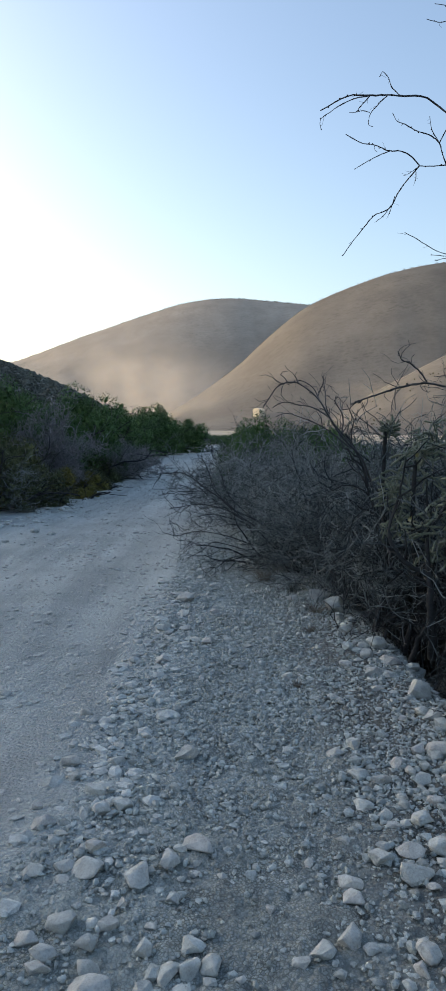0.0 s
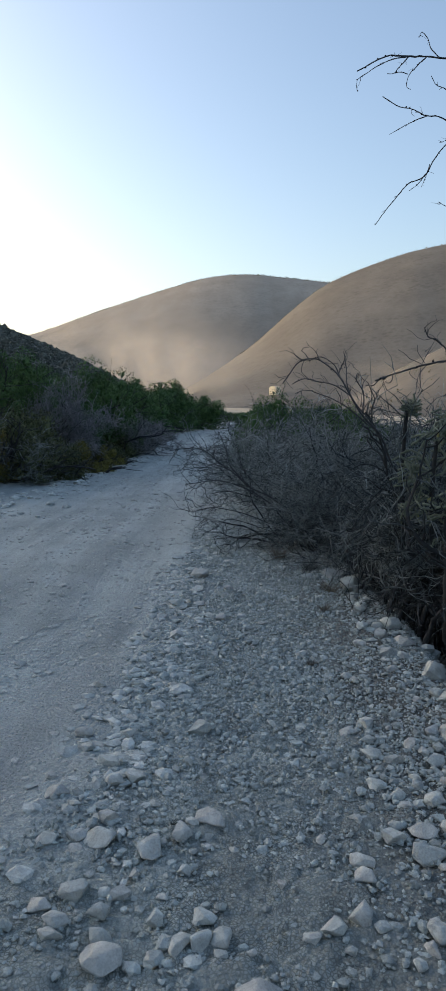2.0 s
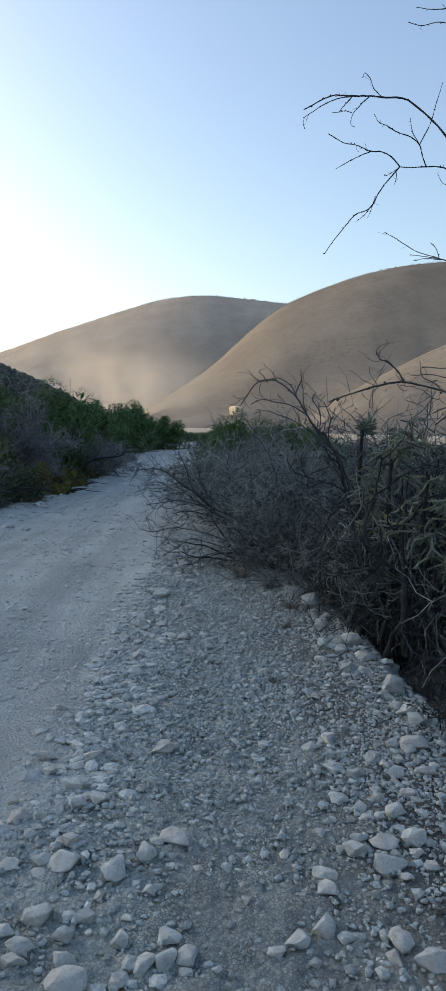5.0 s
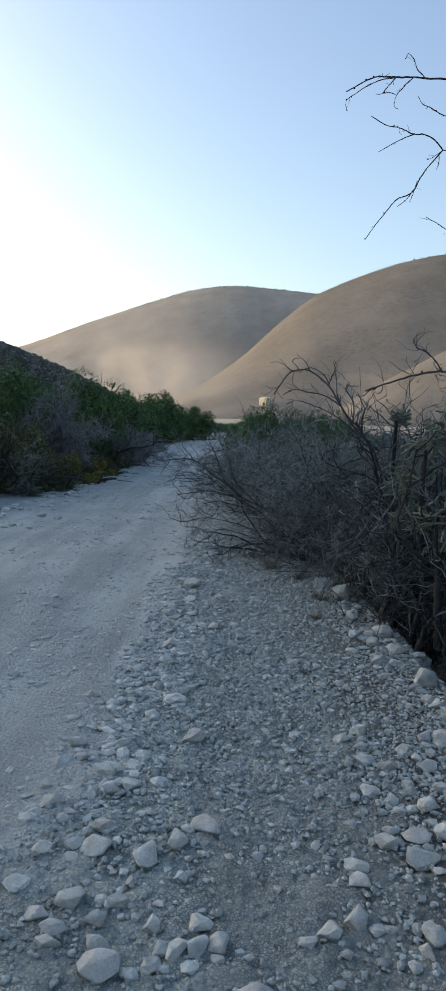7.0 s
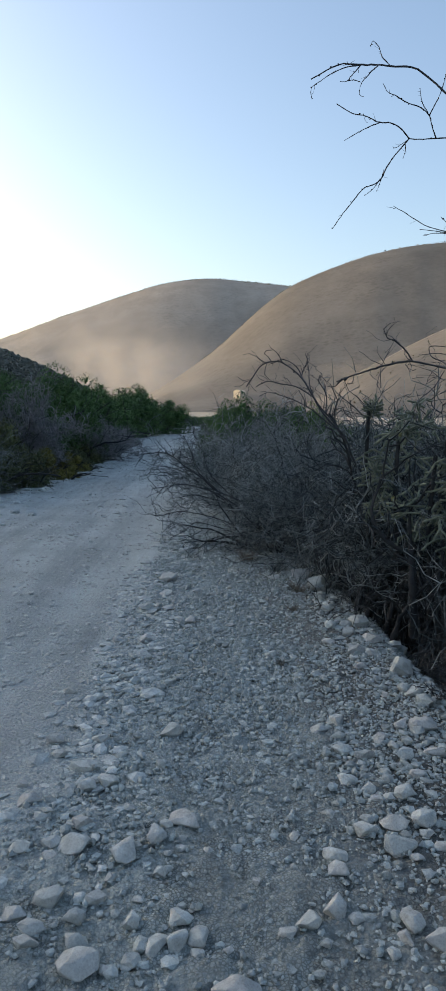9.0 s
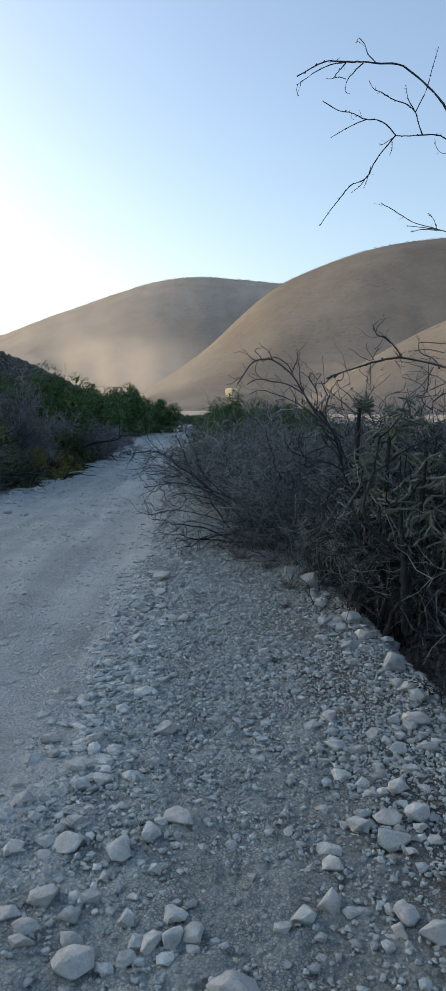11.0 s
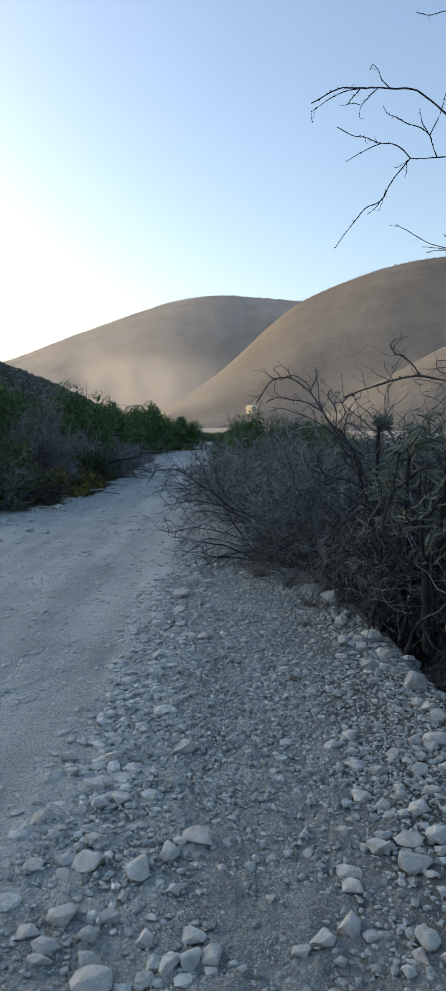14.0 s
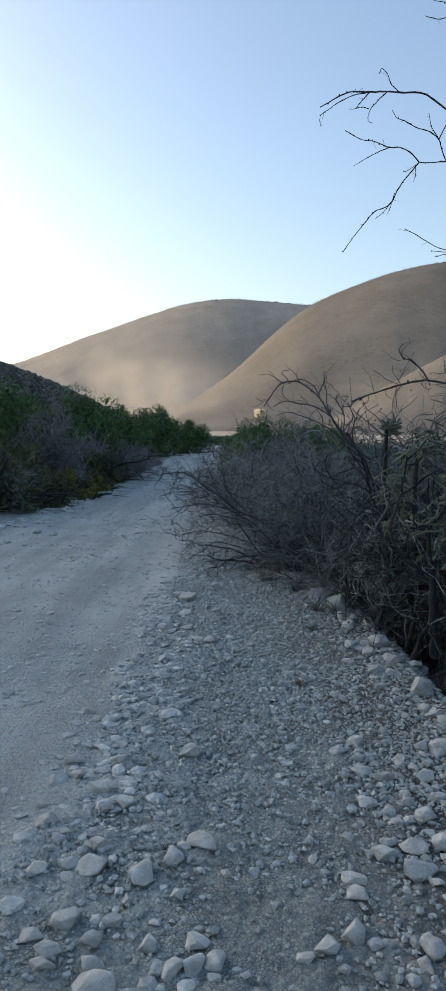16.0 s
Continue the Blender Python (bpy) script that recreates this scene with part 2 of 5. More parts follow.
def taper(P, r0, r1, rng=None):
    k = P.shape[1]
    r = np.linspace(r0, r1, k)[None, :] * np.ones((P.shape[0], 1))
    return r * (rng.uniform(0.7, 1.3, (P.shape[0], 1)) if rng is not None else 1)


def leaves(rng, P, per, size, scatter, dome=None):
    """Folded leaf blades strewn along the lines P."""
    n, k, _ = P.shape
    m = n * per
    who, t = rng.integers(0, n, m), rng.uniform(0.15, 1, m) * (k - 1)
    j = np.minimum(t.astype(int), k - 2)
    c = P[who, j] + (P[who, j + 1] - P[who, j]) * (t - j)[:, None] + rng.normal(size=(m, 3)) * scatter
    e, grown = unit(rng.normal(size=(m, 3))), 1.0
    if dome:
        # rounded tufts in flattish layers: a close core of large leaves, fine leaves outside, a few loose shoots
        k_ = 34
        big = np.array([dome[0], dome[0], dome[1]])
        d = unit(rng.normal(size=(k_, 3)))
        d[:, 2] = np.abs(d[:, 2]) ** 0.8
        mid = d * rng.uniform(0.5, 0.74, (k_, 1))
        rad = rng.uniform(0.17, 0.3, k_)
        rr = np.linalg.norm(c / big, axis=1)
        loose = c[(rr < 1.0 + 0.04 * rng.normal(size=m))][: m // 160]
        q, core = m, m // 9
        w_ = rng.integers(0, k_, q + core)
        e = unit(rng.normal(size=(q + core, 3)) + [0, 0, 0.25])
        depth = np.concatenate([rng.uniform(0.72, 1.0, q) ** 0.5, rng.uniform(0.3, 0.8, core)])
        tuft = (mid[w_] + e * [1, 1, 0.85] * (rad[w_] * depth)[:, None]) * big
        tuft = tuft + rng.normal(size=(q + core, 3)) * scatter * 0.5
        grown = np.concatenate([np.ones(q), np.full(core, 3.4), np.ones(len(loose))])[:, None]
        c = np.concatenate([tuft, loose])
        e = np.concatenate([e, unit(rng.normal(size=(len(loose), 3)))])
        m = len(c)
    u = unit(np.cross(e, rng.normal(size=(m, 3))) + e * rng.normal(size=(m, 1)) * 0.45)
    v = unit(np.cross(u, e + rng.normal(size=(m, 3)) * 0.5))
    w = np.cross(u, v)
    s = rng.uniform(0.6, 1.3, (m, 1)) * size * grown
    V = np.stack([c - u * s, c + v * s * 0.62 + w * s * 0.2, c + u * s, c - v * s * 0.62 + w * s * 0.2], 1).reshape(-1, 3)
    b = np.arange(m)[:, None] * 4
    F = np.concatenate([b + [0, 1, 2], b + [0, 2, 3]], 0)
    return V, F


# ---- ground ----
def bank_edge(y):
    """Where the gravel shoulder breaks off to the ditch beside the road."""
    return np.interp(y, [0, 3.4, 4.1, 4.7, 5.8, 7.0, 9.0, 12, 40], [1.34, 1.25, 1.15, 1.07, 1.02, 0.9, 0.7, 0.6, 1.2])


def smooth01(v):
    v = np.clip(v, 0, 1)
    return v * v * (3 - 2 * v)


def ground_z(x, y):
    x, y = np.asarray(x, float), np.asarray(y, float)
    e = bank_edge(y)
    near = np.exp(-np.maximum(np.hypot(x, y) - 25, 0) / 20)
    z = (-0.42 * smooth01((x - e) / 0.55) + 0.2 * smooth01((x - e - 0.7) / 0.5)) * near
    z = z + 0.02 * smooth01((x - 0.2) / 0.7) * smooth01((e + 0.1 - x) / 0.4) * near
    z = z - 0.02 * (np.exp(-((x + 1.15) / 0.28) ** 2) + np.exp(-((x + 2.75) / 0.3) ** 2)) * near
    z = z + 0.35 * smooth01((-3.9 - x) / 3.0) * near
    z = z + near * (0.008 * np.sin(3.1 * x + 1.3 * y) * np.sin(2.3 * y - 0.7 * x) + 0.005 * np.sin(9.1 * x + 2) * np.sin(7.7 * y + x))
    return z


def graded(lo, hi, step, far, growth=1.12):
    mid = list(np.arange(lo, hi, step))
    up, s, v = [], step, hi
    while v < far:
        up.append(v)
        s *= growth
        v += s
    dn, s, v = [], step, lo
    while v > -far:
        s *= growth
        v -= s
        dn.append(v)
    return np.array(dn[::-1] + mid + up)


def build_ground():
    xs, ys = graded(-1.3, 1.4, 0.022, 3200, 1.1), graded(1.4, 5.5, 0.022, 3200, 1.08)
    X, Y = np.meshgrid(xs, ys)
    Z = ground_z(X, Y)
    rough = RNG.normal(size=X.shape)
    wide = sum(np.roll(np.roll(rough, a, 0), b, 1) for a in range(4) for b in range(4)) / 4
    loose = smooth01((X + 0.95) / 0.4) * (Y > 1) * smooth01((9.5 - Y) / 3) * (X < 2.2)
    Z = Z + (0.0042 * rough + 0.0045 * wide) * loose
    n, m = X.shape
    i, j = np.meshgrid(np.arange(n - 1), np.arange(m - 1), indexing="ij")
    b = (i * m + j).ravel()
    me = raw_mesh("ground", np.stack([X, Y, Z], -1).reshape(-1, 3), np.stack([b, b + 1, b + m + 1, b + m], 1))
    tagged(mesh_part("ground", me, EARTH), "pale dusty unpaved road and dry valley floor", "ground", kind="structure")


build_ground()


# ---- hills ----
def hill_form(azimuths, heights, d0, d1, gully, seed):
    """Height in metres of a hill over (azimuth in degrees, share v of the way from foot to crest)."""
    rng = np.random.default_rng(seed)
    ph = rng.uniform(0, 6.28, 12)
    t = np.radians(np.asarray(heights, float))

    def crest(a):
        s = [np.interp(a + o, azimuths, np.tan(t)) for o in np.linspace(-1.3, 1.3, 9)]
        w = np.array([1, 2, 4, 6, 7, 6, 4, 2, 1]) / 33
        return sum(v * q for v, q in zip(s, w)) * d1

    def height(a, v):
        u = np.minimum(v, 2 - v)
        u = np.clip(u, 0, 1)
        s = 0.55 * u + 0.45 * np.sin(u * np.pi / 2) ** 2
        h = crest(a) * s
        g = sum(np.sin(a * (0.9 + 0.55 * q) + ph[q] + v * 1.7 * np.sin(ph[q])) / (1 + 0.5 * q) for q in range(7))
        return h + gully * g * np.sin(np.clip(u, 0, 1) * np.pi) ** 1.2 * np.minimum(1, crest(a) / 40)

    return height


def hill_point(form, d0, d1, a, v):
    d = d0 + (d1 - d0) * v
    return np.stack([d * np.sin(np.radians(a)), d * np.cos(np.radians(a)), form(a, v)], -1)


def build_hill(name, azimuths, heights, d0, d1, gully, seed, material, label, clumps, clump_size, clump_mat, na=160, nv=60, vmax=1.7, lowest=0.05):
    form = hill_form(azimuths, heights, d0, d1, gully, seed)
    A, V = np.meshgrid(np.linspace(azimuths[0], azimuths[-1], na), np.linspace(0, vmax, nv), indexing="ij")
    P = hill_point(form, d0, d1, A, V)
    P[..., 2] -= 0.4
    b = (np.arange(na - 1)[:, None] * nv + np.arange(nv - 1)[None]).ravel()
    me = raw_mesh(name, P.reshape(-1, 3), np.stack([b, b + nv, b + nv + 1, b + 1], 1))
    tagged(mesh_part(name, me, material), label, "hill", kind="structure")
    rng = np.random.default_rng(seed + 50)
    near = (max(azimuths[0], -24), min(azimuths[-1], 24))
    a = rng.uniform(*(near if near[0] < near[1] else (azimuths[0], azimuths[-1])), clumps)
    v = rng.uniform(lowest, 1.03, clumps)
    c = hill_point(form, d0, d1, a, v)
    keep = c[:, 2] > 1.0
    c = c[keep]
    s = clump_size * rng.lognormal(0, 0.4, len(c))
    V_, F_ = lumps(rng, c + np.stack([0 * s, 0 * s, s * 0.2], 1), np.stack([s, s, s * 0.8], 1), 0.6)
    tagged(mesh_part("hillside_scrub", raw_mesh("hillside_scrub", V_, F_), clump_mat, smooth=False), "low dark dry scrub dotted over the hillside", "scrub", kind="stuff")
    return form


ICO = None


CHIP = (np.array([[1, 0, 0], [-1, 0, 0], [0, 1, 0], [0, -1, 0], [0.15, 0.1, 1], [-0.1, 0.1, -1.0]]),
        np.array([[0, 2, 4], [2, 1, 4], [1, 3, 4], [3, 0, 4], [2, 0, 5], [1, 2, 5], [3, 1, 5], [0, 3, 5]]))


def lumps(rng, centres, sizes, jitter, chip=False):
    """Many small uneven lumps (20 faces each, or 8 for a chip) in one pair of arrays."""
    global ICO
    if ICO is None:
        bm = bmesh.new()
        bmesh.ops.create_icosphere(bm, subdivisions=1, radius=1)
        bm.verts.ensure_lookup_table()
        ICO = (np.array([v.co[:] for v in bm.verts]), np.array([[v.index for v in f.verts] for f in bm.faces]))
        bm.free()
    v0, f0 = CHIP if chip else ICO
    n = len(centres)
    V = v0[None] * (1 + rng.uniform(-jitter, jitter, (n, len(v0), 1))) + rng.uniform(-jitter, jitter, (n, len(v0), 3)) * 0.5
    V = V * sizes[:, None, :]
    a = rng.uniform(0, 6.28, n)
    ca, sa_ = np.cos(a)[:, None], np.sin(a)[:, None]
    V = np.stack([V[..., 0] * ca - V[..., 1] * sa_, V[..., 0] * sa_ + V[..., 1] * ca, V[..., 2]], -1) + centres[:, None]
    F = (f0[None] + (np.arange(n) * len(v0))[:, None, None]).reshape(-1, 3)
    return V.reshape(-1, 3), F


SCRUB = leaf_material("dry_scrub_leaf", (0.14, 0.12, 0.085), (0.21, 0.18, 0.13))
SCRUB_NEAR = leaf_material("dark_scrub_leaf", (0.055, 0.062, 0.052), (0.11, 0.118, 0.10))

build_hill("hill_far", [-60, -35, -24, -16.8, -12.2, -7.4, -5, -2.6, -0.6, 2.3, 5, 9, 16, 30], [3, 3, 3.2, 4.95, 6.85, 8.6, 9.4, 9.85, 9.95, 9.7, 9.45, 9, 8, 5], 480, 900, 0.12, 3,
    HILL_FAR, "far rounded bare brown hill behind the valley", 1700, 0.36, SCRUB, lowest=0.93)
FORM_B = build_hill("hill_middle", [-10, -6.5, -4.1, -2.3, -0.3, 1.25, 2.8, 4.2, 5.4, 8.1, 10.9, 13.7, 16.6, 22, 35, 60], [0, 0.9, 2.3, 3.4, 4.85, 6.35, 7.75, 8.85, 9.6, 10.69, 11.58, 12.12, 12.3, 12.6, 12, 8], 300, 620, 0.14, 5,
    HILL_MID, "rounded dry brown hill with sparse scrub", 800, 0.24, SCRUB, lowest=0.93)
FORM_C = build_hill("hill_spur", [5, 7.2, 10.1, 12.9, 14.7, 16.8, 22, 40, 60], [0, 1.12, 3.03, 4.5, 5.48, 6.47, 8.5, 9, 6], 170, 340, 0.4, 8,
    HILL_MID, "lower sunlit tan spur of the hillside", 250, 0.16, SCRUB)
build_hill("hill_shade", [-150, -120, -95, -70, -45, -30, -22, -16.8, -14.6, -12.3, -9.9, -7, -4], [8, 12, 16, 18, 16, 10, 6.6, 4.82, 3.98, 2.97, 1.7, 0.6, 0], 55, 150, 0.8, 11,
    HILL_NEAR, "dark stony scrub-covered hillside in shade beside the road", 9000, 0.2, SCRUB_NEAR)

# added hill, never in view: it blocks sky light from behind the eye
build_hill("sky_block_hill", [42, 60, 85, 110, 140, 170, 200, 225], [4, 12, 19, 23, 24, 22, 16, 8], 60, 150, 0.8, 15,
    HILL_NEAR, "unseen scrub-covered hillside added to block sky light from behind", 60, 0.4, SCRUB_NEAR)


# ---- pale tracks worn along the crest of the spur ----
PATH_EARTH = Mat("pale_worn_track", 0.95, 0.05)
PATH_EARTH = PATH_EARTH.done(PATH_EARTH.ramp(PATH_EARTH.noise(0.25, 5, 0.65), 0.36, 0.62, (0.185, 0.168, 0.142), (0.37, 0.332, 0.275)))


def hillside_track(a0, a1, v0, v1, width, seed):
    """A narrow bare ribbon of earth that follows the slope between two bearings."""
    rng = np.random.default_rng(seed)
    a = np.linspace(a0, a1, 90)
    v = np.linspace(v0, v1, 90) + 0.006 * np.sin(a * 3.1 + seed) + 0.003 * rng.normal(size=90)
    half = width / 340 * (0.6 + 0.5 * np.abs(np.sin(a * 7 + seed)) + 0.25 * rng.random(90))
    lo, hi = hill_point(FORM_C, 170, 340, a, v - half), hill_point(FORM_C, 170, 340, a, v + half)
    V = np.concatenate([lo, hi]) + [0, 0, 0.12]
    b = np.arange(89)
    me = raw_mesh("hillside_track", V, np.stack([b, b + 1, b + 91, b + 90], 1))
    tagged(mesh_part("hillside_track", me, PATH_EARTH), "pale bare track worn along the dry spur", "track", kind="structure")


hillside_track(6.5, 24, 0.84, 0.95, 2.6, 3)
hillside_track(8.0, 11.6, 0.60, 0.80, 1.3, 5)

# ---- house ----
def build_house():
    a = 1.38
    v = next(v for v in np.linspace(0.02, 0.6, 200) if FORM_B(np.array(a), np.array(v)) / (300 + 320 * v) > math.tan(radians(1.12)))
    x, y, z = hill_point(FORM_B, 300, 620, np.array(a), np.array(v))
    plaster = Mat("cream_plaster", 0.85)
    plaster = plaster.done(plaster.ramp(plaster.noise(0.8, 5), 0.3, 0.7, (0.72, 0.59, 0.41), (0.80, 0.68, 0.49)))
    dark = Mat("doorway_shade", 0.5).done((0.03, 0.03, 0.035, 1))
    house = empty("house", float(x), float(y), float(z) - 0.4, "small cream plastered house at the foot of the hill", "house")
    house.rotation_euler, house.scale = (0, 0, -0.75), (0.74, 0.74, 0.74)
    bm = bmesh.new()
    bmesh.ops.create_cube(bm, size=1, matrix=Matrix.Translation((0, 0, 1.9)) @ Matrix.Diagonal((5.6, 5.0, 3.8, 1)))
    bmesh.ops.bevel(bm, geom=bm.edges[:], offset=0.08, segments=2, affect='EDGES')
    part("wall", bm, plaster, house)
    bm = bmesh.new()
    prof = [(-3.0, 3.8), (-2.4, 4.6), (-1.3, 5.2), (0, 5.4), (1.3, 5.2), (2.4, 4.6), (3.0, 3.8)]
    for yy in (-2.7, 2.7):
        for px, pz in prof:
            bm.verts.new((px, yy, pz))
    bm.verts.ensure_lookup_table()
    n = len(prof)
    for i in range(n - 1):
        bm.faces.new((bm.verts[i], bm.verts[i + 1], bm.verts[n + i + 1], bm.verts[n + i]))
    bm.faces.new(bm.verts[:n][::-1])
    bm.faces.new(bm.verts[n:])
    part("roof", bm, plaster, house)
    # arched panel whose near-black colour stands in for an unlit doorway
    bm = bmesh.new()
    arch = [(-0.5, 0.0), (0.5, 0.0), (0.5, 1.5), (0.4, 1.85), (0.2, 2.05), (0, 2.1), (-0.2, 2.05), (-0.4, 1.85), (-0.5, 1.5)]
    front = [bm.verts.new((px + 0.9, -2.56, pz + 0.05)) for px, pz in arch]
    back = [bm.verts.new((px + 0.9, -2.44, pz + 0.05)) for px, pz in arch]
    bm.faces.new(front)
    for a in range(len(arch)):
        b = (a + 1) % len(arch)
        bm.faces.new((front[b], front[a], back[a], back[b]))
    part("door", bm, dark, house)


build_house()


# ---- stones ----
def rock_shape(seed):
    """An angular broken stone, one unit in each direction."""
    rng = np.random.default_rng(seed)
    bm = bmesh.new()
    n = int(rng.integers(12, 20))
    for p in unit(rng.normal(size=(n, 3))) * rng.uniform(0.82, 1.0, (n, 1)) * [1, 1, 0.85]:
        bm.verts.new(p)
    hull = bmesh.ops.convex_hull(bm, input=bm.verts[:])
    bmesh.ops.delete(bm, geom=[g for g in hull["geom_interior"] if isinstance(g, bmesh.types.BMVert)], context='VERTS')
    bmesh.ops.dissolve_limit(bm, angle_limit=radians(18), verts=bm.verts[:], edges=bm.edges[:])
    bmesh.ops.bevel(bm, geom=bm.edges[:], offset=float(rng.uniform(0.06, 0.11)), segments=3, profile=0.6, affect='EDGES')
    bmesh.ops.triangulate(bm, faces=bm.faces[:])
    bmesh.ops.subdivide_edges(bm, edges=[e for e in bm.edges if e.calc_length() > 0.45], cuts=1)
    bmesh.ops.triangulate(bm, faces=bm.faces[:])
    co = np.array([v.co[:] for v in bm.verts])
    f = np.array([noise.fractal(Vector(c * 1.9 + seed), 1.0, 2.0, 4) for c in co])
    co = co * (1 + 0.05 * f[:, None])
    lo, hi = co.min(0), co.max(0)
    co = (co - (lo + hi) / 2) / (hi - lo)
    for v, c in zip(bm.verts, co):
        v.co = c
    me = bpy.data.meshes.new("stone")
    bm.to_mesh(me)
    bm.free()
    me.materials.append(ROCK)
    me.polygons.foreach_set("use_smooth", np.full(len(me.polygons), True))
    me.set_sharp_from_angle(angle=radians(35))
    return me


ROCKS = [rock_shape(20 + i) for i in range(16)]
STONES = []


def stone(x, y, w, d, h, label="pale grey limestone rock bedded in road gravel"):
    """A loose stone w wide, d deep and h high, bedded a little in the ground."""
    i = len(STONES)
    r = random.Random(i * 7 + 1)
    ob = new("stone", ROCKS[i % len(ROCKS)])
    ob.scale = (w * 1.14, d * 1.2, h * 1.55)
    ob.rotation_euler = (r.uniform(-0.12, 0.12), r.uniform(-0.12, 0.12), r.uniform(-0.35, 0.35) + (math.pi if r.random() < 0.5 else 0))
    ob.location = (x, y, float(ground_z(x, y)) + h * 0.46)
    STONES.append((x, y, max(w, d)))
    return tagged(ob, label, "stone", "loose stones on the road edge")


stone(-0.26, 3.43, 0.124, 0.067, 0.050)
stone(-0.49, 2.95, 0.086, 0.064, 0.034)
stone(-0.57, 2.90, 0.069, 0.051, 0.038)
stone(-0.62, 3.05, 0.100, 0.040, 0.040)
stone(-0.78, 2.79, 0.091, 0.045, 0.036)
stone(-0.83, 2.72, 0.050, 0.034, 0.020)
stone(-0.69, 2.71, 0.059, 0.024, 0.024)
stone(-0.54, 2.64, 0.072, 0.054, 0.035)
stone(-0.55, 2.50, 0.115, 0.086, 0.046)
stone(-0.63, 2.51, 0.069, 0.052, 0.033)
stone(-0.62, 2.45, 0.049, 0.035, 0.020)
stone(-0.36, 2.46, 0.077, 0.120, 0.046)
stone(-0.25, 2.56, 0.066, 0.079, 0.039)
stone(-0.22, 2.64, 0.048, 0.036, 0.023)
stone(-0.15, 2.65, 0.111, 0.066, 0.044)
stone(-0.22, 2.36, 0.039, 0.035, 0.023)
stone(-0.39, 2.32, 0.034, 0.031, 0.021)
stone(-0.57, 2.22, 0.090, 0.068, 0.043)
stone(-0.47, 2.22, 0.041, 0.031, 0.023)
stone(-0.42, 2.22, 0.066, 0.049, 0.026)
stone(-0.66, 2.15, 0.068, 0.047, 0.027)
stone(-0.47, 2.13, 0.067, 0.050, 0.036)
stone(-0.59, 2.08, 0.073, 0.055, 0.029)
stone(-0.59, 2.02, 0.071, 0.040, 0.028)
stone(-0.44, 2.03, 0.064, 0.055, 0.038)
stone(-0.42, 1.94, 0.112, 0.084, 0.045)
stone(-0.20, 2.02, 0.049, 0.083, 0.029)
stone(-0.14, 2.03, 0.060, 0.058, 0.036)
stone(-0.08, 2.05, 0.057, 0.061, 0.034)
stone(-0.08, 1.99, 0.037, 0.028, 0.015)
stone(-0.14, 2.14, 0.071, 0.051, 0.028)
stone(-0.29, 2.12, 0.051, 0.044, 0.031)
stone(-0.27, 1.96, 0.055, 0.041, 0.023)
stone(-0.75, 3.20, 0.064, 0.048, 0.026)
stone(-0.80, 3.33, 0.090, 0.041, 0.036)
stone(-0.58, 3.33, 0.078, 0.049, 0.031)
stone(-0.86, 3.97, 0.071, 0.053, 0.028)
stone(-0.69, 3.88, 0.063, 0.046, 0.025)
stone(-0.65, 3.98, 0.064, 0.029, 0.026)
stone(-0.48, 3.65, 0.053, 0.039, 0.021)
stone(-0.74, 2.49, 0.078, 0.040, 0.031)
stone(-0.54, 2.31, 0.030, 0.022, 0.016)
stone(-0.20, 2.47, 0.032, 0.024, 0.013)
stone(-0.15, 2.56, 0.028, 0.021, 0.014)
stone(-0.15, 2.50, 0.032, 0.024, 0.013)
stone(-0.34, 1.93, 0.043, 0.024, 0.017)
stone(-0.28, 2.22, 0.037, 0.020, 0.015)
stone(1.07, 4.29, 0.14, 0.12, 0.085)
stone(1.05, 3.89, 0.105, 0.079, 0.051)
stone(1.15, 3.82, 0.082, 0.062, 0.034)
stone(0.98, 3.47, 0.125, 0.094, 0.050)
stone(0.57, 3.54, 0.064, 0.086, 0.038)
stone(0.47, 3.47, 0.081, 0.052, 0.032)
stone(0.55, 3.38, 0.073, 0.039, 0.029)
stone(0.55, 3.24, 0.082, 0.062, 0.033)
stone(0.64, 3.18, 0.086, 0.038, 0.034)
stone(0.74, 3.34, 0.054, 0.073, 0.033)
stone(0.79, 3.27, 0.041, 0.070, 0.025)
stone(0.82, 3.18, 0.075, 0.056, 0.037)
stone(0.87, 3.47, 0.063, 0.054, 0.038)
stone(0.94, 3.44, 0.056, 0.077, 0.034)
stone(0.96, 3.19, 0.087, 0.039, 0.035)
stone(0.53, 2.98, 0.076, 0.057, 0.030)
stone(0.60, 2.90, 0.069, 0.051, 0.028)
stone(0.70, 2.97, 0.054, 0.043, 0.032)
stone(0.83, 3.00, 0.060, 0.045, 0.032)
stone(0.74, 2.85, 0.073, 0.054, 0.041)
stone(0.62, 2.82, 0.051, 0.039, 0.020)
stone(0.67, 2.83, 0.046, 0.035, 0.022)
stone(0.41, 2.71, 0.064, 0.045, 0.026)
stone(0.55, 2.66, 0.054, 0.040, 0.022)
stone(0.53, 2.58, 0.090, 0.067, 0.036)
stone(0.64, 2.62, 0.096, 0.064, 0.038)
stone(0.76, 2.64, 0.087, 0.065, 0.046)
stone(0.75, 2.56, 0.052, 0.038, 0.021)
stone(0.63, 2.47, 0.104, 0.078, 0.042)
stone(0.78, 2.48, 0.055, 0.034, 0.022)
stone(0.39, 2.43, 0.085, 0.043, 0.034)
stone(0.39, 2.35, 0.065, 0.049, 0.035)
stone(0.35, 2.16, 0.068, 0.073, 0.041)
stone(0.26, 2.11, 0.074, 0.056, 0.030)
stone(0.19, 2.07, 0.054, 0.040, 0.022)
stone(0.41, 2.12, 0.047, 0.035, 0.019)
stone(0.57, 2.14, 0.048, 0.036, 0.023)
stone(0.54, 2.03, 0.045, 0.051, 0.027)
stone(0.30, 2.02, 0.038, 0.028, 0.021)
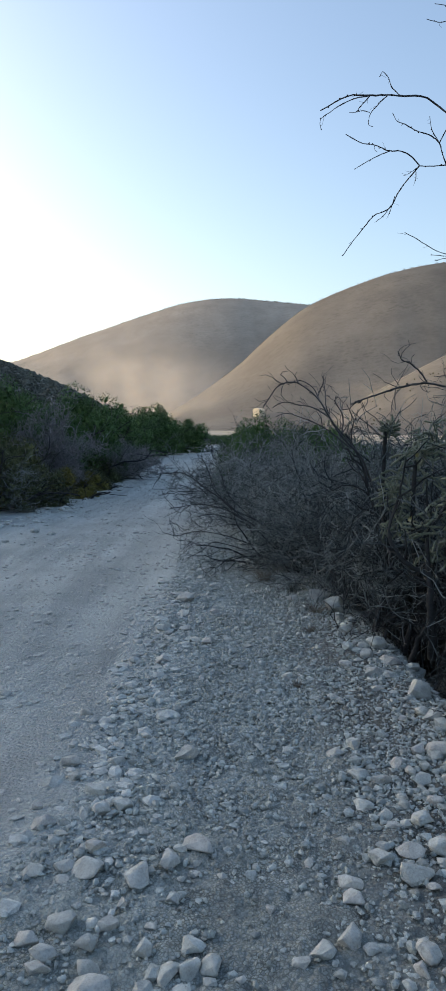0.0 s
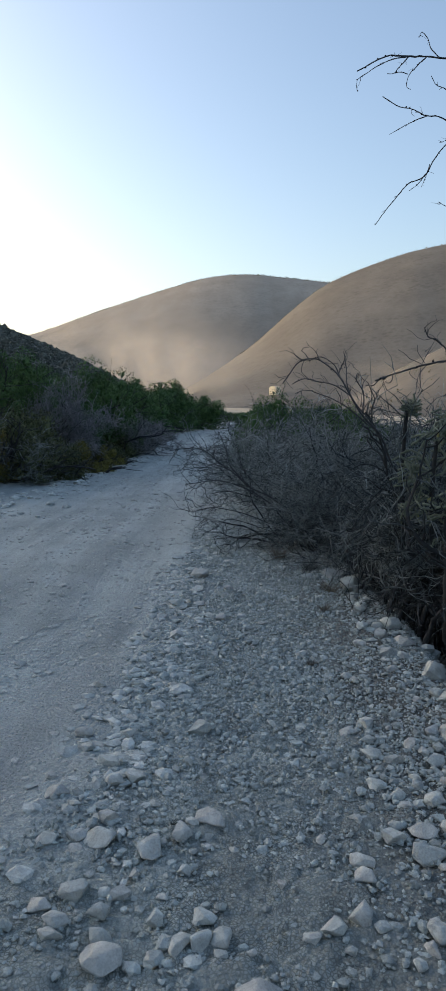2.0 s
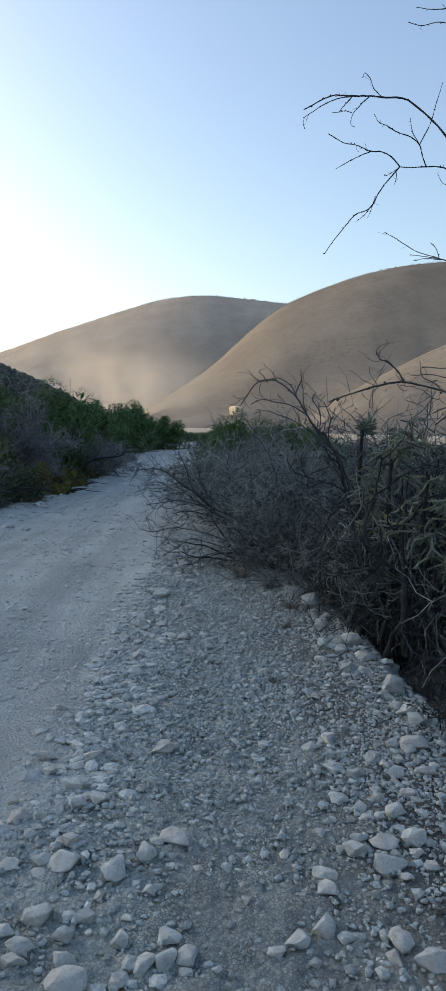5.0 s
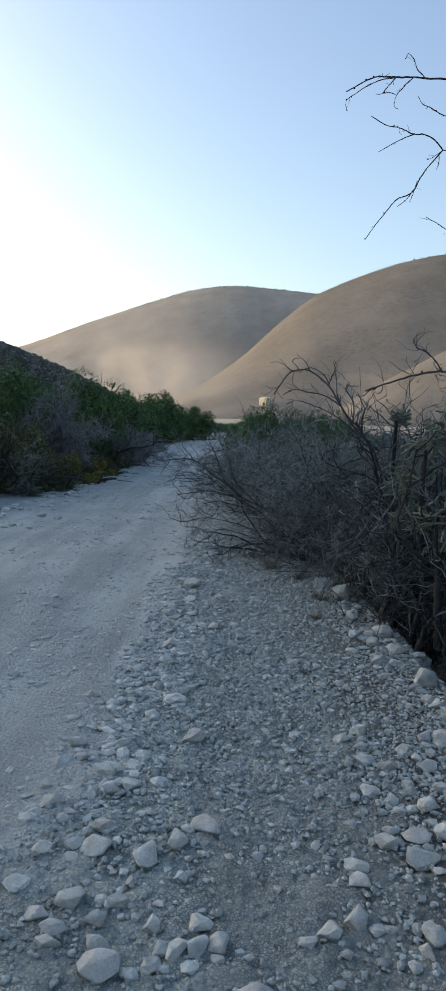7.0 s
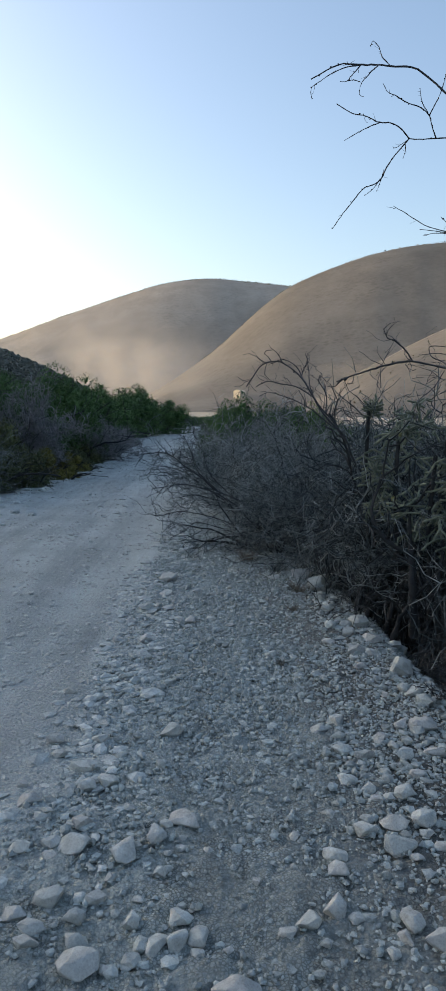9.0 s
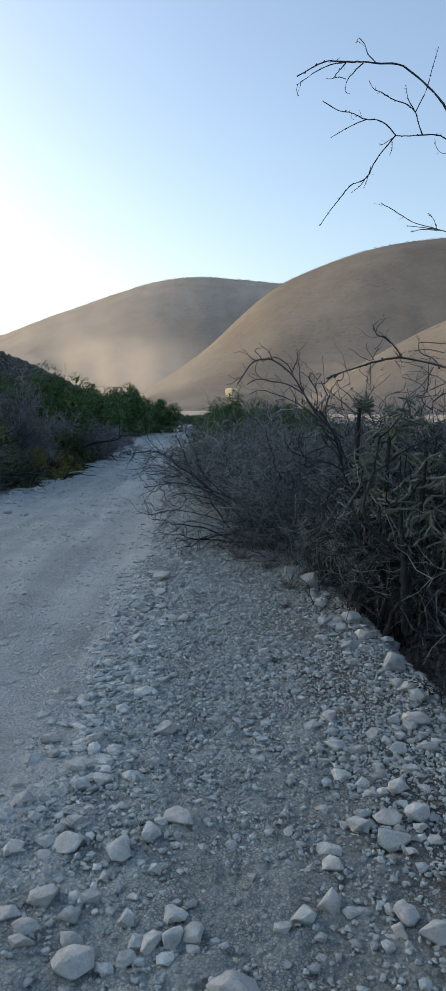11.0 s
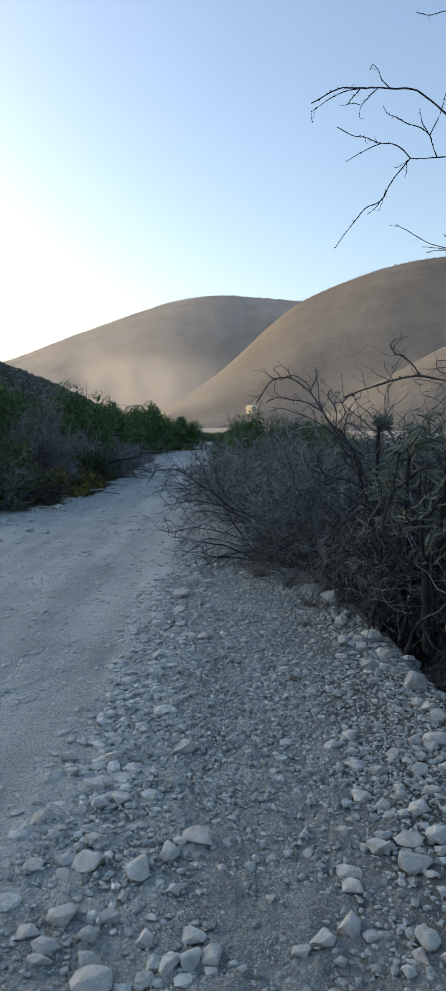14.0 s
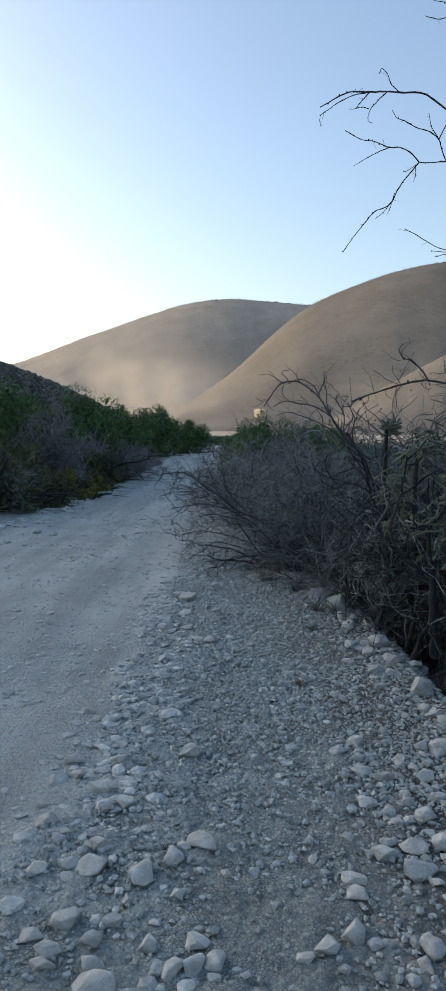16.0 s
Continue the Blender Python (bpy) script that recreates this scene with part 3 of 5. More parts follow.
stone(0.49, 1.97, 0.037, 0.031, 0.022)
stone(0.11, 2.31, 0.030, 0.034, 0.018)
stone(0.26, 2.58, 0.033, 0.040, 0.020)
stone(0.01, 2.00, 0.030, 0.022, 0.015)
stone(0.92, 6.59, 0.221, 0.122, 0.066)
stone(0.48, 6.70, 0.095, 0.071, 0.038)
stone(0.89, 5.20, 0.083, 0.062, 0.039)
stone(0.71, 4.80, 0.077, 0.058, 0.035)
stone(1.03, 4.90, 0.122, 0.092, 0.049)
stone(0.87, 4.61, 0.115, 0.052, 0.046)
stone(0.96, 4.59, 0.074, 0.055, 0.033)
stone(0.83, 4.50, 0.056, 0.042, 0.022)
stone(0.84, 4.33, 0.070, 0.033, 0.028)
stone(0.31, 4.56, 0.073, 0.055, 0.032)
stone(0.38, 4.51, 0.040, 0.030, 0.023)
stone(0.55, 4.21, 0.060, 0.037, 0.024)
stone(0.06, 5.21, 0.065, 0.049, 0.026)
stone(-0.50, 6.62, 0.152, 0.110, 0.061)
stone(-0.48, 6.11, 0.097, 0.073, 0.039)
stone(-0.22, 6.16, 0.076, 0.057, 0.030)
stone(-0.60, 5.64, 0.120, 0.057, 0.048)
stone(-0.43, 5.64, 0.080, 0.060, 0.032)
stone(-0.09, 5.37, 0.072, 0.054, 0.029)
stone(-0.33, 5.33, 0.081, 0.060, 0.032)
stone(-0.24, 5.29, 0.070, 0.087, 0.042)
stone(-0.52, 4.84, 0.095, 0.071, 0.038)
stone(-0.72, 4.86, 0.069, 0.052, 0.029)
stone(-0.67, 5.26, 0.075, 0.055, 0.030)
stone(-0.57, 4.18, 0.060, 0.045, 0.024)
stone(-0.44, 3.95, 0.064, 0.038, 0.026)

stone(0.035, 1.83, 0.13, 0.085, 0.04)
stone(0.66, 2.0, 0.13, 0.06, 0.045)
stone(0.575, 2.09, 0.065, 0.075, 0.04)

rs = np.random.default_rng(31)
while len(STONES) < 150:
    x, y = rs.uniform(-1.0, 1.5), 1.7 + 6.0 * rs.random() ** 1.3
    w = rs.uniform(0.028, 0.05)
    wish = 0.12 + 0.85 * smooth01((x - 0.3) / 0.6) + 0.4 * smooth01((2.9 - y) / 0.8)
    if rs.random() > wish or x > bank_edge(y) + 0.3 or any(math.hypot(x - a, y - b) < 0.5 * (w + c) for a, b, c in STONES):
        continue
    stone(x, y, w, w * rs.uniform(0.6, 1.0), w * rs.uniform(0.4, 0.6), "small pale stone lying in road gravel")


# ---- gravel ----
def strip_weight(x, y):
    """How thick the gravel lies: the shoulder full, the wheel track nearly bare."""
    left = -0.62 - 0.35 * smooth01((3.0 - y) / 1.0) + 0.06 * np.sin(y * 4.1) + 0.05 * np.sin(y * 9.7 + 1)
    w = smooth01((x - left) / 0.35 + 0.5) * smooth01((bank_edge(y) + 0.45 - x) / 0.3)
    patch = 0.5 + 0.5 * np.sin(x * 5 + 1.7 * np.sin(y * 2.1)) * np.sin(y * 3.3 + x)
    return w * (0.38 + 0.62 * patch) * (0.26 + 0.74 * smooth01((y - 2.0) / 1.7))


def build_gravel(name, n, size, spread, xr, yr, weight, seed, label, flat=0.6, chip=False, bias=1.3, material=GRAVEL, rest=0.6):
    rng = np.random.default_rng(seed)
    x = rng.uniform(*xr, n * 4)
    y = yr[0] + (yr[1] - yr[0]) * rng.random(n * 4) ** bias
    ok = rng.random(n * 4) < weight(x, y)
    x, y = x[ok][:n], y[ok][:n]
    s = np.clip(size * rng.lognormal(0, spread, len(x)), size * 0.4, size * 3.2)
    sz = np.stack([s, s * rng.uniform(0.55, 1.0, len(x)), s * rng.uniform(0.35, flat, len(x))], 1)
    c = np.stack([x, y, ground_z(x, y) + sz[:, 2] * rest], 1)
    V, F = lumps(rng, c, sz, 0.28, chip)
    tagged(mesh_part(name, raw_mesh(name, V, F), material, smooth=False), label, "gravel", kind="stuff")


build_gravel("gravel", 36000, 0.0058, 0.4, (-1.3, 1.7), (1.5, 10.5), strip_weight, 41, "fine pale limestone gravel along the road shoulder", 1.2, True, rest=0.75)
build_gravel("pebbles", 17000, 0.0088, 0.36, (-1.3, 1.7), (1.5, 8.5), strip_weight, 49, "rounded limestone pebbles among the finer gravel", 0.95, bias=1.15, rest=0.7)
build_gravel("coarse_gravel", 8500, 0.011, 0.46, (-1.3, 1.7), (1.5, 10.5), strip_weight, 42, "coarse broken limestone gravel on the shoulder", 0.7, bias=1.15)
build_gravel("flat_fragments", 1500, 0.02, 0.42, (-3.8, -0.4), (2.2, 18.0), lambda x, y: 0.2 + 0.8 * (np.sin(x * 3.1 + 2 * np.sin(y * 0.8)) > 0.3), 44, "flat stone fragments pressed into the dusty track", 0.42, material=DUSTY, rest=0.32)
build_gravel("roadside_gravel", 14000, 0.009, 0.45, (-1.3, 1.7), (-5.0, 1.5), strip_weight, 46, "pale limestone gravel further along the road shoulder", 0.9, True, 1.0)
build_gravel("berm_stones", 700, 0.023, 0.42, (-1.15, -0.1), (2.6, 9.5), lambda x, y: np.exp(-((x + 0.58 + 0.1 * np.sin(y * 2.2)) / 0.22) ** 2) * (0.25 + 0.75 * (np.sin(x * 9 + 2 * np.sin(y * 3.1)) * np.sin(y * 5.3 + x * 2) > -0.1)), 45, "flat pale stones along the edge of the wheel track", 0.42, bias=1.0, material=DUSTY, rest=0.2)
build_gravel("track_gravel", 7500, 0.0105, 0.45, (-4.2, -0.5), (2.0, 26.0), lambda x, y: 0.3 + 0.5 * (np.sin(x * 2.2 + np.sin(y)) > 0.2), 43, "scattered small stones on the dusty wheel track", 0.55, material=DUSTY, rest=0.45)

build_gravel("hedge_foot_stones", 300, 0.035, 0.5, (-4.6, -2.7), (9.5, 24.0), lambda x, y: 0.1 + 0.9 * np.exp(-((x + 3.75 - 0.02 * (y - 10)) / 0.28) ** 2), 50, "flat pale stones along the foot of the green shrubs", 0.5, bias=1.2, material=DUSTY, rest=0.4)
build_gravel("bank_rubble", 340, 0.019, 0.5, (0.45, 2.0), (2.4, 7.5), lambda x, y: 0.15 + 0.85 * np.exp(-((x - bank_edge(y) + 0.08) / 0.17) ** 2), 47, "broken stones spilling down the edge of the ditch", 0.7, bias=1.0)
build_gravel("ditch_gravel", 2200, 0.008, 0.5, (0.9, 2.3), (2.4, 7.0), lambda x, y: smooth01((x - bank_edge(y) + 0.1) / 0.2) * 0.8, 48, "small stones and grit on the ditch bank", 1.0, True, bias=1.0)


# ---- shrubs ----
def twig_levels(rng, base, stems, length, elev, counts, lens, lift=0.06, toward=None, reach=1.0):
    """Four orders of branching lines that start near the given foot."""
    n = stems
    az = rng.uniform(0, 2 * np.pi, n)
    el = np.radians(rng.uniform(*elev, n))
    d = np.stack([np.cos(az) * np.cos(el), np.sin(az) * np.cos(el), np.sin(el)], 1)
    if toward is not None:
        d = unit(d + np.asarray(toward))
    k = 8
    P = np.empty((n, k, 3))
    P[:, 0] = base + np.stack([np.cos(az), np.sin(az), 0 * az], 1) * rng.uniform(0.02, 0.16, n)[:, None] * reach
    st = (rng.uniform(0.7, 1.1, n) * length / (k - 1))[:, None]
    for i in range(1, k):
        P[:, i] = P[:, i - 1] + d * st
        d = unit(d + rng.normal(size=(n, 3)) * 0.26 - np.array([0, 0, 0.05]))
    B = grow(rng, P, counts[0], 7, lens[0], (0.2, 1), (0.35, 1.1), lift, 0.42)
    T = grow(rng, B, counts[1], 6, lens[1], (0.15, 1), (0.4, 1.2), lift * 0.5, 0.46)
    F = grow(rng, T, counts[2], 4 if counts[2] > 2700 else 3, lens[2], (0.1, 1), (0.4, 1.3), 0.0, 0.6)
    return P, B, T, F


def clear_of_road(p):
    """Whether a twig's tip stays on the ditch side, where wheels have not broken it off."""
    low = np.interp(p[:, 1], [3, 4.5, 5.8, 7.0, 7.5, 8.2, 9.5, 12, 18], [1.25, 1.2, 1.02, 0.72, 0.36, 0.24, 0.2, 0.02, -0.4])
    odd = np.sin(p[:, 0] * 57 + p[:, 1] * 91)
    gap = (p[:, 1] < 6.1) & (p[:, 0] < 2.0) & (p[:, 2] < 0.75) & (odd < 0.2)
    gap |= (p[:, 1] < 6.2) & (p[:, 0] > 1.05) & (p[:, 2] < 0.65) & (odd < 0.85)
    gap |= (p[:, 1] < 5.4) & (p[:, 0] > 0.85) & (p[:, 0] < 1.6) & (p[:, 2] > 0.6) & (p[:, 2] < 1.4) & (odd < 0.1)
    return (p[:, 0] > low - 0.16 * np.clip(p[:, 2], 0, 1.2)) & ~gap


def dry_shrub(x, y, h, seed, counts=(110, 1000, 5200), stems=12, elev=(25, 80), radius=0.0135, toward=None, width=1.0,
              label="leafless grey thorny shrub with tangled dry twigs", fine=0.0019, name="dry_shrub", clip=False, twig=None):
    rng = np.random.default_rng(seed)
    z = float(ground_z(x, y)) - 0.03
    thing = empty(name, x, y, z, label, "shrub", "dry shrubs along the road")
    P, B, T, F = twig_levels(rng, np.zeros(3), stems, h * 0.95, elev, counts, ((0.3 * h, 0.62 * h), (0.14 * h, 0.34 * h), (0.05 * h, 0.15 * h)), toward=toward)
    lift = np.array([width, width, 1.0])
    P, B, T, F = P * lift, B * lift, T * lift, F * lift
    P, B, T, F = [np.concatenate([q[..., :2], np.maximum(q[..., 2:], 0.012)], -1) for q in (P, B, T, F)]
    if clip:
        P, B, T, F = [q[clear_of_road(q[:, -1] + [x, y, 0])] for q in (P, B, T, F)]
    for line in P:
        V, Q = tubes(line[None], taper(line[None], radius, radius * 0.35), 6)
        mesh_part("stem", raw_mesh("stem", V, Q), BARK, thing)
    for line in B:
        V, Q = tubes(line[None], taper(line[None], radius * 0.42, radius * 0.16, rng), 4)
        mesh_part("branch", raw_mesh("branch", V, Q), twig or TWIG, thing)
    parts = [tubes(T, taper(T, fine * 1.9, fine * 1.0, rng), 3), tubes(F, taper(F, fine, fine * 0.55, rng), 3)]
    V = np.concatenate([p[0] for p in parts])
    Q = np.concatenate([parts[0][1], parts[1][1] + len(parts[0][0])])
    tagged(mesh_part("twig_tangle", raw_mesh("twig_tangle", V, Q), twig or TWIG, thing), kind="stuff")
    return thing


def leafy_shrub(name, x, y, h, seed, leaf, per=9, size=0.03, width=1.0, counts=(60, 420, 1500), label="", elev=(6, 85), scatter=0.034, sink=0.0):
    rng = np.random.default_rng(seed)
    thing = empty(name, x, y, float(ground_z(x, y)) - 0.03 - sink, label, "shrub", "green shrubs along the road")
    P, B, T, F = twig_levels(rng, np.zeros(3), 12, h * 0.8, elev, counts, ((0.3 * h, 0.55 * h), (0.15 * h, 0.3 * h), (0.06 * h, 0.14 * h)), lift=0.2, reach=2.0)
    k = np.array([width, width, 1.0])
    P, B, T, F = P * k, B * k, T * k, F * k
    for line in P:
        V, Q = tubes(line[None], taper(line[None], 0.03, 0.012), 5)
        mesh_part("stem", raw_mesh("stem", V, Q), BARK, thing)
    V, Q = tubes(B[:, ::2], taper(B[:, ::2], 0.011, 0.004), 3)
    tagged(mesh_part("branch_work", raw_mesh("branch_work", V, Q), BARK, thing), kind="stuff")
    V, Q = leaves(rng, F, per, size, scatter, (0.62 * h * width, h * 1.1))
    V = V[:, :] * [1, 1, 1.06] - [0, 0, 0.06 * h]
    V[:, 2] = np.maximum(V[:, 2], 0.01 + sink)
    tagged(mesh_part("foliage", raw_mesh("foliage", V, Q), leaf, thing, smooth=False), kind="stuff")
    return thing


def again(ob, x, y, s, turn):
    sunk = ob.location.z - float(ground_z(ob.location.x, ob.location.y))
    m = Matrix.Translation((x, y, float(ground_z(x, y)) + sunk * s[1])) @ Matrix.Rotation(turn, 4, 'Z') @ Matrix.Diagonal((s[0], s[0], s[1], 1))
    return copy_thing(ob, m)


# thicket on the ditch side of the road
dry_shrub(2.15, 6.3, 1.8, 61, (130, 900, 2800), stems=9, toward=(-0.1, 0, 0), clip=True, twig=TWIG_MID, fine=0.0028)
dry_shrub(1.35, 6.5, 1.6, 62, (130, 900, 2800), stems=8, toward=(-0.2, -0.05, 0), clip=True, fine=0.0028)
dry_shrub(0.95, 7.9, 1.5, 63, (140, 1000, 3400), stems=14, elev=(12, 75), toward=(-0.35, -0.1, 0), width=1.1, clip=True, fine=0.0028)
dry_shrub(0.55, 9.0, 1.4, 91, (110, 800, 2600), stems=13, elev=(15, 78), toward=(-0.25, -0.05, 0), width=1.05, clip=True, fine=0.0029)
dry_shrub(0.5, 8.4, 1.15, 69, (30, 130, 320), stems=9, elev=(8, 50), toward=(-0.75, -0.1, 0.05), fine=0.002, radius=0.014)
LOW = "low mound of fine dead grey twigs at the thicket's edge"
dry_shrub(0.72, 7.8, 0.7, 86, (90, 520, 1700), stems=14, elev=(25, 80), radius=0.009, label=LOW, width=1.2, fine=0.0022)
dry_shrub(0.98, 6.95, 0.66, 87, (70, 420, 1400), stems=14, clip=True, elev=(30, 80), radius=0.009, label=LOW, width=1.1, fine=0.0022)
dry_shrub(0.48, 8.3, 0.5, 88, (70, 420, 1500), stems=14, elev=(25, 80), radius=0.009, label=LOW, width=1.15, fine=0.0023)
dry_shrub(1.5, 6.6, 1.9, 89, (110, 650, 1700), stems=8, elev=(45, 85), radius=0.011, clip=True, twig=TWIG_MID, fine=0.0027)
dry_shrub(1.85, 6.7, 2.0, 90, (100, 600, 1500), stems=8, elev=(45, 85), radius=0.012, clip=True, twig=TWIG_MID, fine=0.0027)
dry_shrub(1.62, 5.9, 1.85, 92, (70, 340, 900), stems=7, elev=(58, 88), radius=0.012, clip=True, twig=TWIG_MID, fine=0.0025)
dry_shrub(2.15, 5.6, 1.6, 93, (70, 340, 900), stems=7, elev=(58, 88), radius=0.012, clip=True, twig=TWIG_MID, fine=0.0025)
ROOT = "low tangle of dead hanging stems under the thicket"
# darker twig colours here stand in for the shade of the hollow
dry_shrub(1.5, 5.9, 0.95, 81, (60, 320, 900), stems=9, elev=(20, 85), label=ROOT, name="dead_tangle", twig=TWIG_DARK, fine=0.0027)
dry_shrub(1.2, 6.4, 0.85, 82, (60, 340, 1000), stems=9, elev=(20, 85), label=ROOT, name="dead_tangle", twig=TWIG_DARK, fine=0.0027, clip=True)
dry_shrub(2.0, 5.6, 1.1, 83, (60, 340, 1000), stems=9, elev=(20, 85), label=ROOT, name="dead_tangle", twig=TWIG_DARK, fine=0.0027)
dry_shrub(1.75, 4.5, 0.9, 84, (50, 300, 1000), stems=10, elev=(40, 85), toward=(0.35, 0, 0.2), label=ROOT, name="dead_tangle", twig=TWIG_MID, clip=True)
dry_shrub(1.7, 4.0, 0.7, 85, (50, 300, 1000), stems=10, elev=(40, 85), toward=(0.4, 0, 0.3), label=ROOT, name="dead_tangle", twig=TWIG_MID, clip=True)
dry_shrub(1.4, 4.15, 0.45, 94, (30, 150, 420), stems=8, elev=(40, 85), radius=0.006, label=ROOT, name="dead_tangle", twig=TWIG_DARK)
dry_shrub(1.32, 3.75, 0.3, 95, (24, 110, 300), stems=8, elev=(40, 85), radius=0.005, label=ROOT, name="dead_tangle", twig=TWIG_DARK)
T1 = dry_shrub(2.0, 7.4, 1.95, 64, (110, 700, 2200))
T2 = dry_shrub(0.95, 9.6, 1.65, 65, (110, 800, 2600), stems=14, elev=(15, 75), toward=(-0.2, 0, 0), clip=True)
dry_shrub(1.9, 10.2, 1.75, 66, (110, 700, 2400), fine=0.0026)
L1 = dry_shrub(2.6, 5.7, 1.65, 67, (80, 500, 1500), fine=0.0028)
L2 = dry_shrub(0.75, 11.8, 1.48, 68, (80, 480, 1400), stems=12, elev=(18, 75), fine=0.0034)
# T1 copies nearer than y = 5 are added, mostly out of view, to shade the bank
for x, y, s, t, o in ((3.0, 8.6, (1.05, 1.08), 1.2, L1), (1.6, 7.7, (1.0, 0.92), 2.4, T1), (2.85, 4.5, (1.0, 0.95), 4.6, T1), (3.0, 3.1, (1.0, 0.9), 0.3, T1), (2.3, 3.75, (0.7, 0.85), 1.3, T1), (0.5, 10.6, (0.95, 0.98), 0.9, T2), (0.38, 12.6, (1.0, 1.05), 2.9, L2), (0.25, 14.9, (1.0, 1.1), 5.5, L2), (2.2, 12.6, (1.1, 1.1), 0.6, L1), (0.75, 14.2, (1.05, 1.02), 4.0, L2), (0.7, 16.6, (1.0, 0.84), 2.0, L2),
                      (0.3, 21.0, (0.95, 0.6), 5.0, L2), (0.1, 24.0, (1.1, 0.6), 1.0, L2), (3.6, 11.4, (1.05, 1.0), 3.4, L1), (2.5, 15.4, (1.2, 1.15), 5.2, L2),
                      (4.2, 14.5, (1.2, 1.1), 1.9, L1)):
    again(o, x, y, s, t)

# green and grey shrubs along the far side of the road
GREEN = "dense bright green feathery shrub on the verge"
leafy_shrub("green_shrub", -4.85, 20.2, 2.85, 71, LEAF, 19, 0.024, 1.1, label=GREEN)
G2 = leafy_shrub("green_shrub", -5.15, 22.8, 2.85, 72, LEAF, 19, 0.024, 1.15, label=GREEN)
G3 = leafy_shrub("green_shrub", -5.2, 29.8, 2.7, 73, LEAF, 10, 0.036, 1.15, label=GREEN)
G4 = leafy_shrub("green_shrub", -5.2, 34.0, 2.8, 78, LEAF, 10, 0.036, 1.1, label=GREEN)
O1 = leafy_shrub("olive_shrub", -4.75, 13.7, 1.7, 74, LEAF_OLIVE, 9, 0.021, 1.2, label="dull olive shrub with small leaves", sink=0.25, elev=(35, 85))
Y1 = leafy_shrub("yellowish_shrub", -3.85, 16.3, 0.95, 75, LEAF_YELLOW, 11, 0.0165, 1.3, label="low yellowish green shrub at the road edge", counts=(50, 300, 1100), sink=0.2, elev=(40, 85))
W1 = dry_shrub(-4.75, 17.2, 1.8, 76, (90, 900, 4200), stems=16, width=0.8, elev=(40, 85), fine=0.0042, label="pale grey leafless shrub on the verge", twig=TWIG_PALE)
W2 = dry_shrub(-3.75, 25.0, 1.15, 77, (90, 600, 2000), stems=16, elev=(25, 85), fine=0.0045, width=1.3, label="pale grey leafless shrub on the verge", twig=TWIG_PALE)
for x, y, s, t, o in ((-7.4, 16.8, (1.1, 1.08), 0.4, G3), (-6.0, 17.7, (0.82, 1.07), 2.7, G2), (-5.85, 19.3, (0.75, 0.93), 4.1, G2), (-6.6, 20.9, (0.9, 1.05), 0.6, G2), (-8.4, 20.2, (1.2, 1.26), 1.4, G4), (-5.1, 26.4, (0.9, 0.98), 1.0, G4), (-5.3, 38, (1.05, 1.12), 3.0, G3),
                      (-4.9, 41.5, (1.15, 1.12), 5.0, G4), (-3.55, 45.6, (1.05, 0.92), 2.0, G3), (-2.6, 66, (1.1, 0.42), 0.2, G4), (0.2, 68, (1.1, 0.45), 3.2, G3),
                      (2.4, 67, (1.1, 0.5), 1.2, G4), (-8.6, 31, (1.25, 1.0), 0.9, G4), (-8.8, 37, (1.3, 1.0), 0.1, G3), (0.1, 18.4, (0.47, 0.77), 1.2, G2)):
    again(o, x, y, s, t)
for x, y, s, t, o in ((0.7, 18.6, (0.64, 0.86), 0.2, G2), (1.3, 18.9, (0.62, 0.91), 4.2, G2), (2.1, 19.2, (0.66, 0.85), 2.2, G2), (3.3, 19.6, (0.8, 0.62), 0.2, G3),
                      (4.8, 20.4, (0.9, 0.62), 3.1, G4), (6.3, 21.5, (0.9, 0.6), 1.6, G3), (3.9, 25.5, (1.0, 0.62), 0.6, G4), (1.9, 21.8, (0.85, 0.8), 4.4, G3),
                      (2.7, 27, (0.95, 0.85), 3.7, G3), (3.4, 35, (1, 0.8), 1.7, G3), (0.9, 30, (1.0, 0.62), 0.7, G4), (0.3, 37, (1, 0.6), 5.7, G3)):
    again(o, x, y, s, t)
for x, y, s, t, o in ((0.1, 45, (1, 0.58), 2.7, G4), (0.0, 54, (1, 0.5), 4.7, G3), (-4.3, 51, (0.9, 0.8), 1.3, G4)):
    again(o, x, y, s, t)
for x, y, s, t, o in ((-5.3, 12.2, (0.9, 0.72), 2.1, L1), (-4.75, 13.2, (0.75, 0.6), 4.0, L1), (-4.35, 14.4, (0.65, 0.5), 0.7, L1), (-6.4, 12.0, (0.95, 0.8), 5.0, L1),
                      (-3.8, 22.4, (0.85, 0.9), 1.1, W2), (-4.3, 20.8, (0.8, 0.75), 5.2, W1)):
    again(o, x, y, s, t)
for x, y, s, t, o in ((-5.3, 12.6, (0.8, 0.9), 2.4, O1), (-4.15, 14.7, (0.7, 0.62), 1.9, O1), (-5.0, 15.3, (0.95, 1.15), 3.9, O1), (-3.85, 18.6, (0.55, 0.45), 5.9, O1),
                      (-3.9, 20.4, (0.6, 0.5), 0.2, O1), (-3.9, 21.8, (0.55, 0.45), 1.2, O1), (-3.75, 23.4, (0.5, 0.4), 2.9, O1), (-4.1, 27.4, (0.6, 0.42), 4.9, O1),
                      (-4.1, 30.2, (0.6, 0.42), 3.9, O1), (-6.9, 13.0, (1.1, 1.15), 4.4, O1), (-6.2, 15.4, (1.1, 1.3), 0.4, O1)):
    again(o, x, y, s, t)
for x, y, s, t, o in ((-3.7, 18.2, (0.7, 0.7), 0.4, Y1), (-5.0, 13.3, (0.9, 1.6), 1.4, Y1)):
    again(o, x, y, s, t)


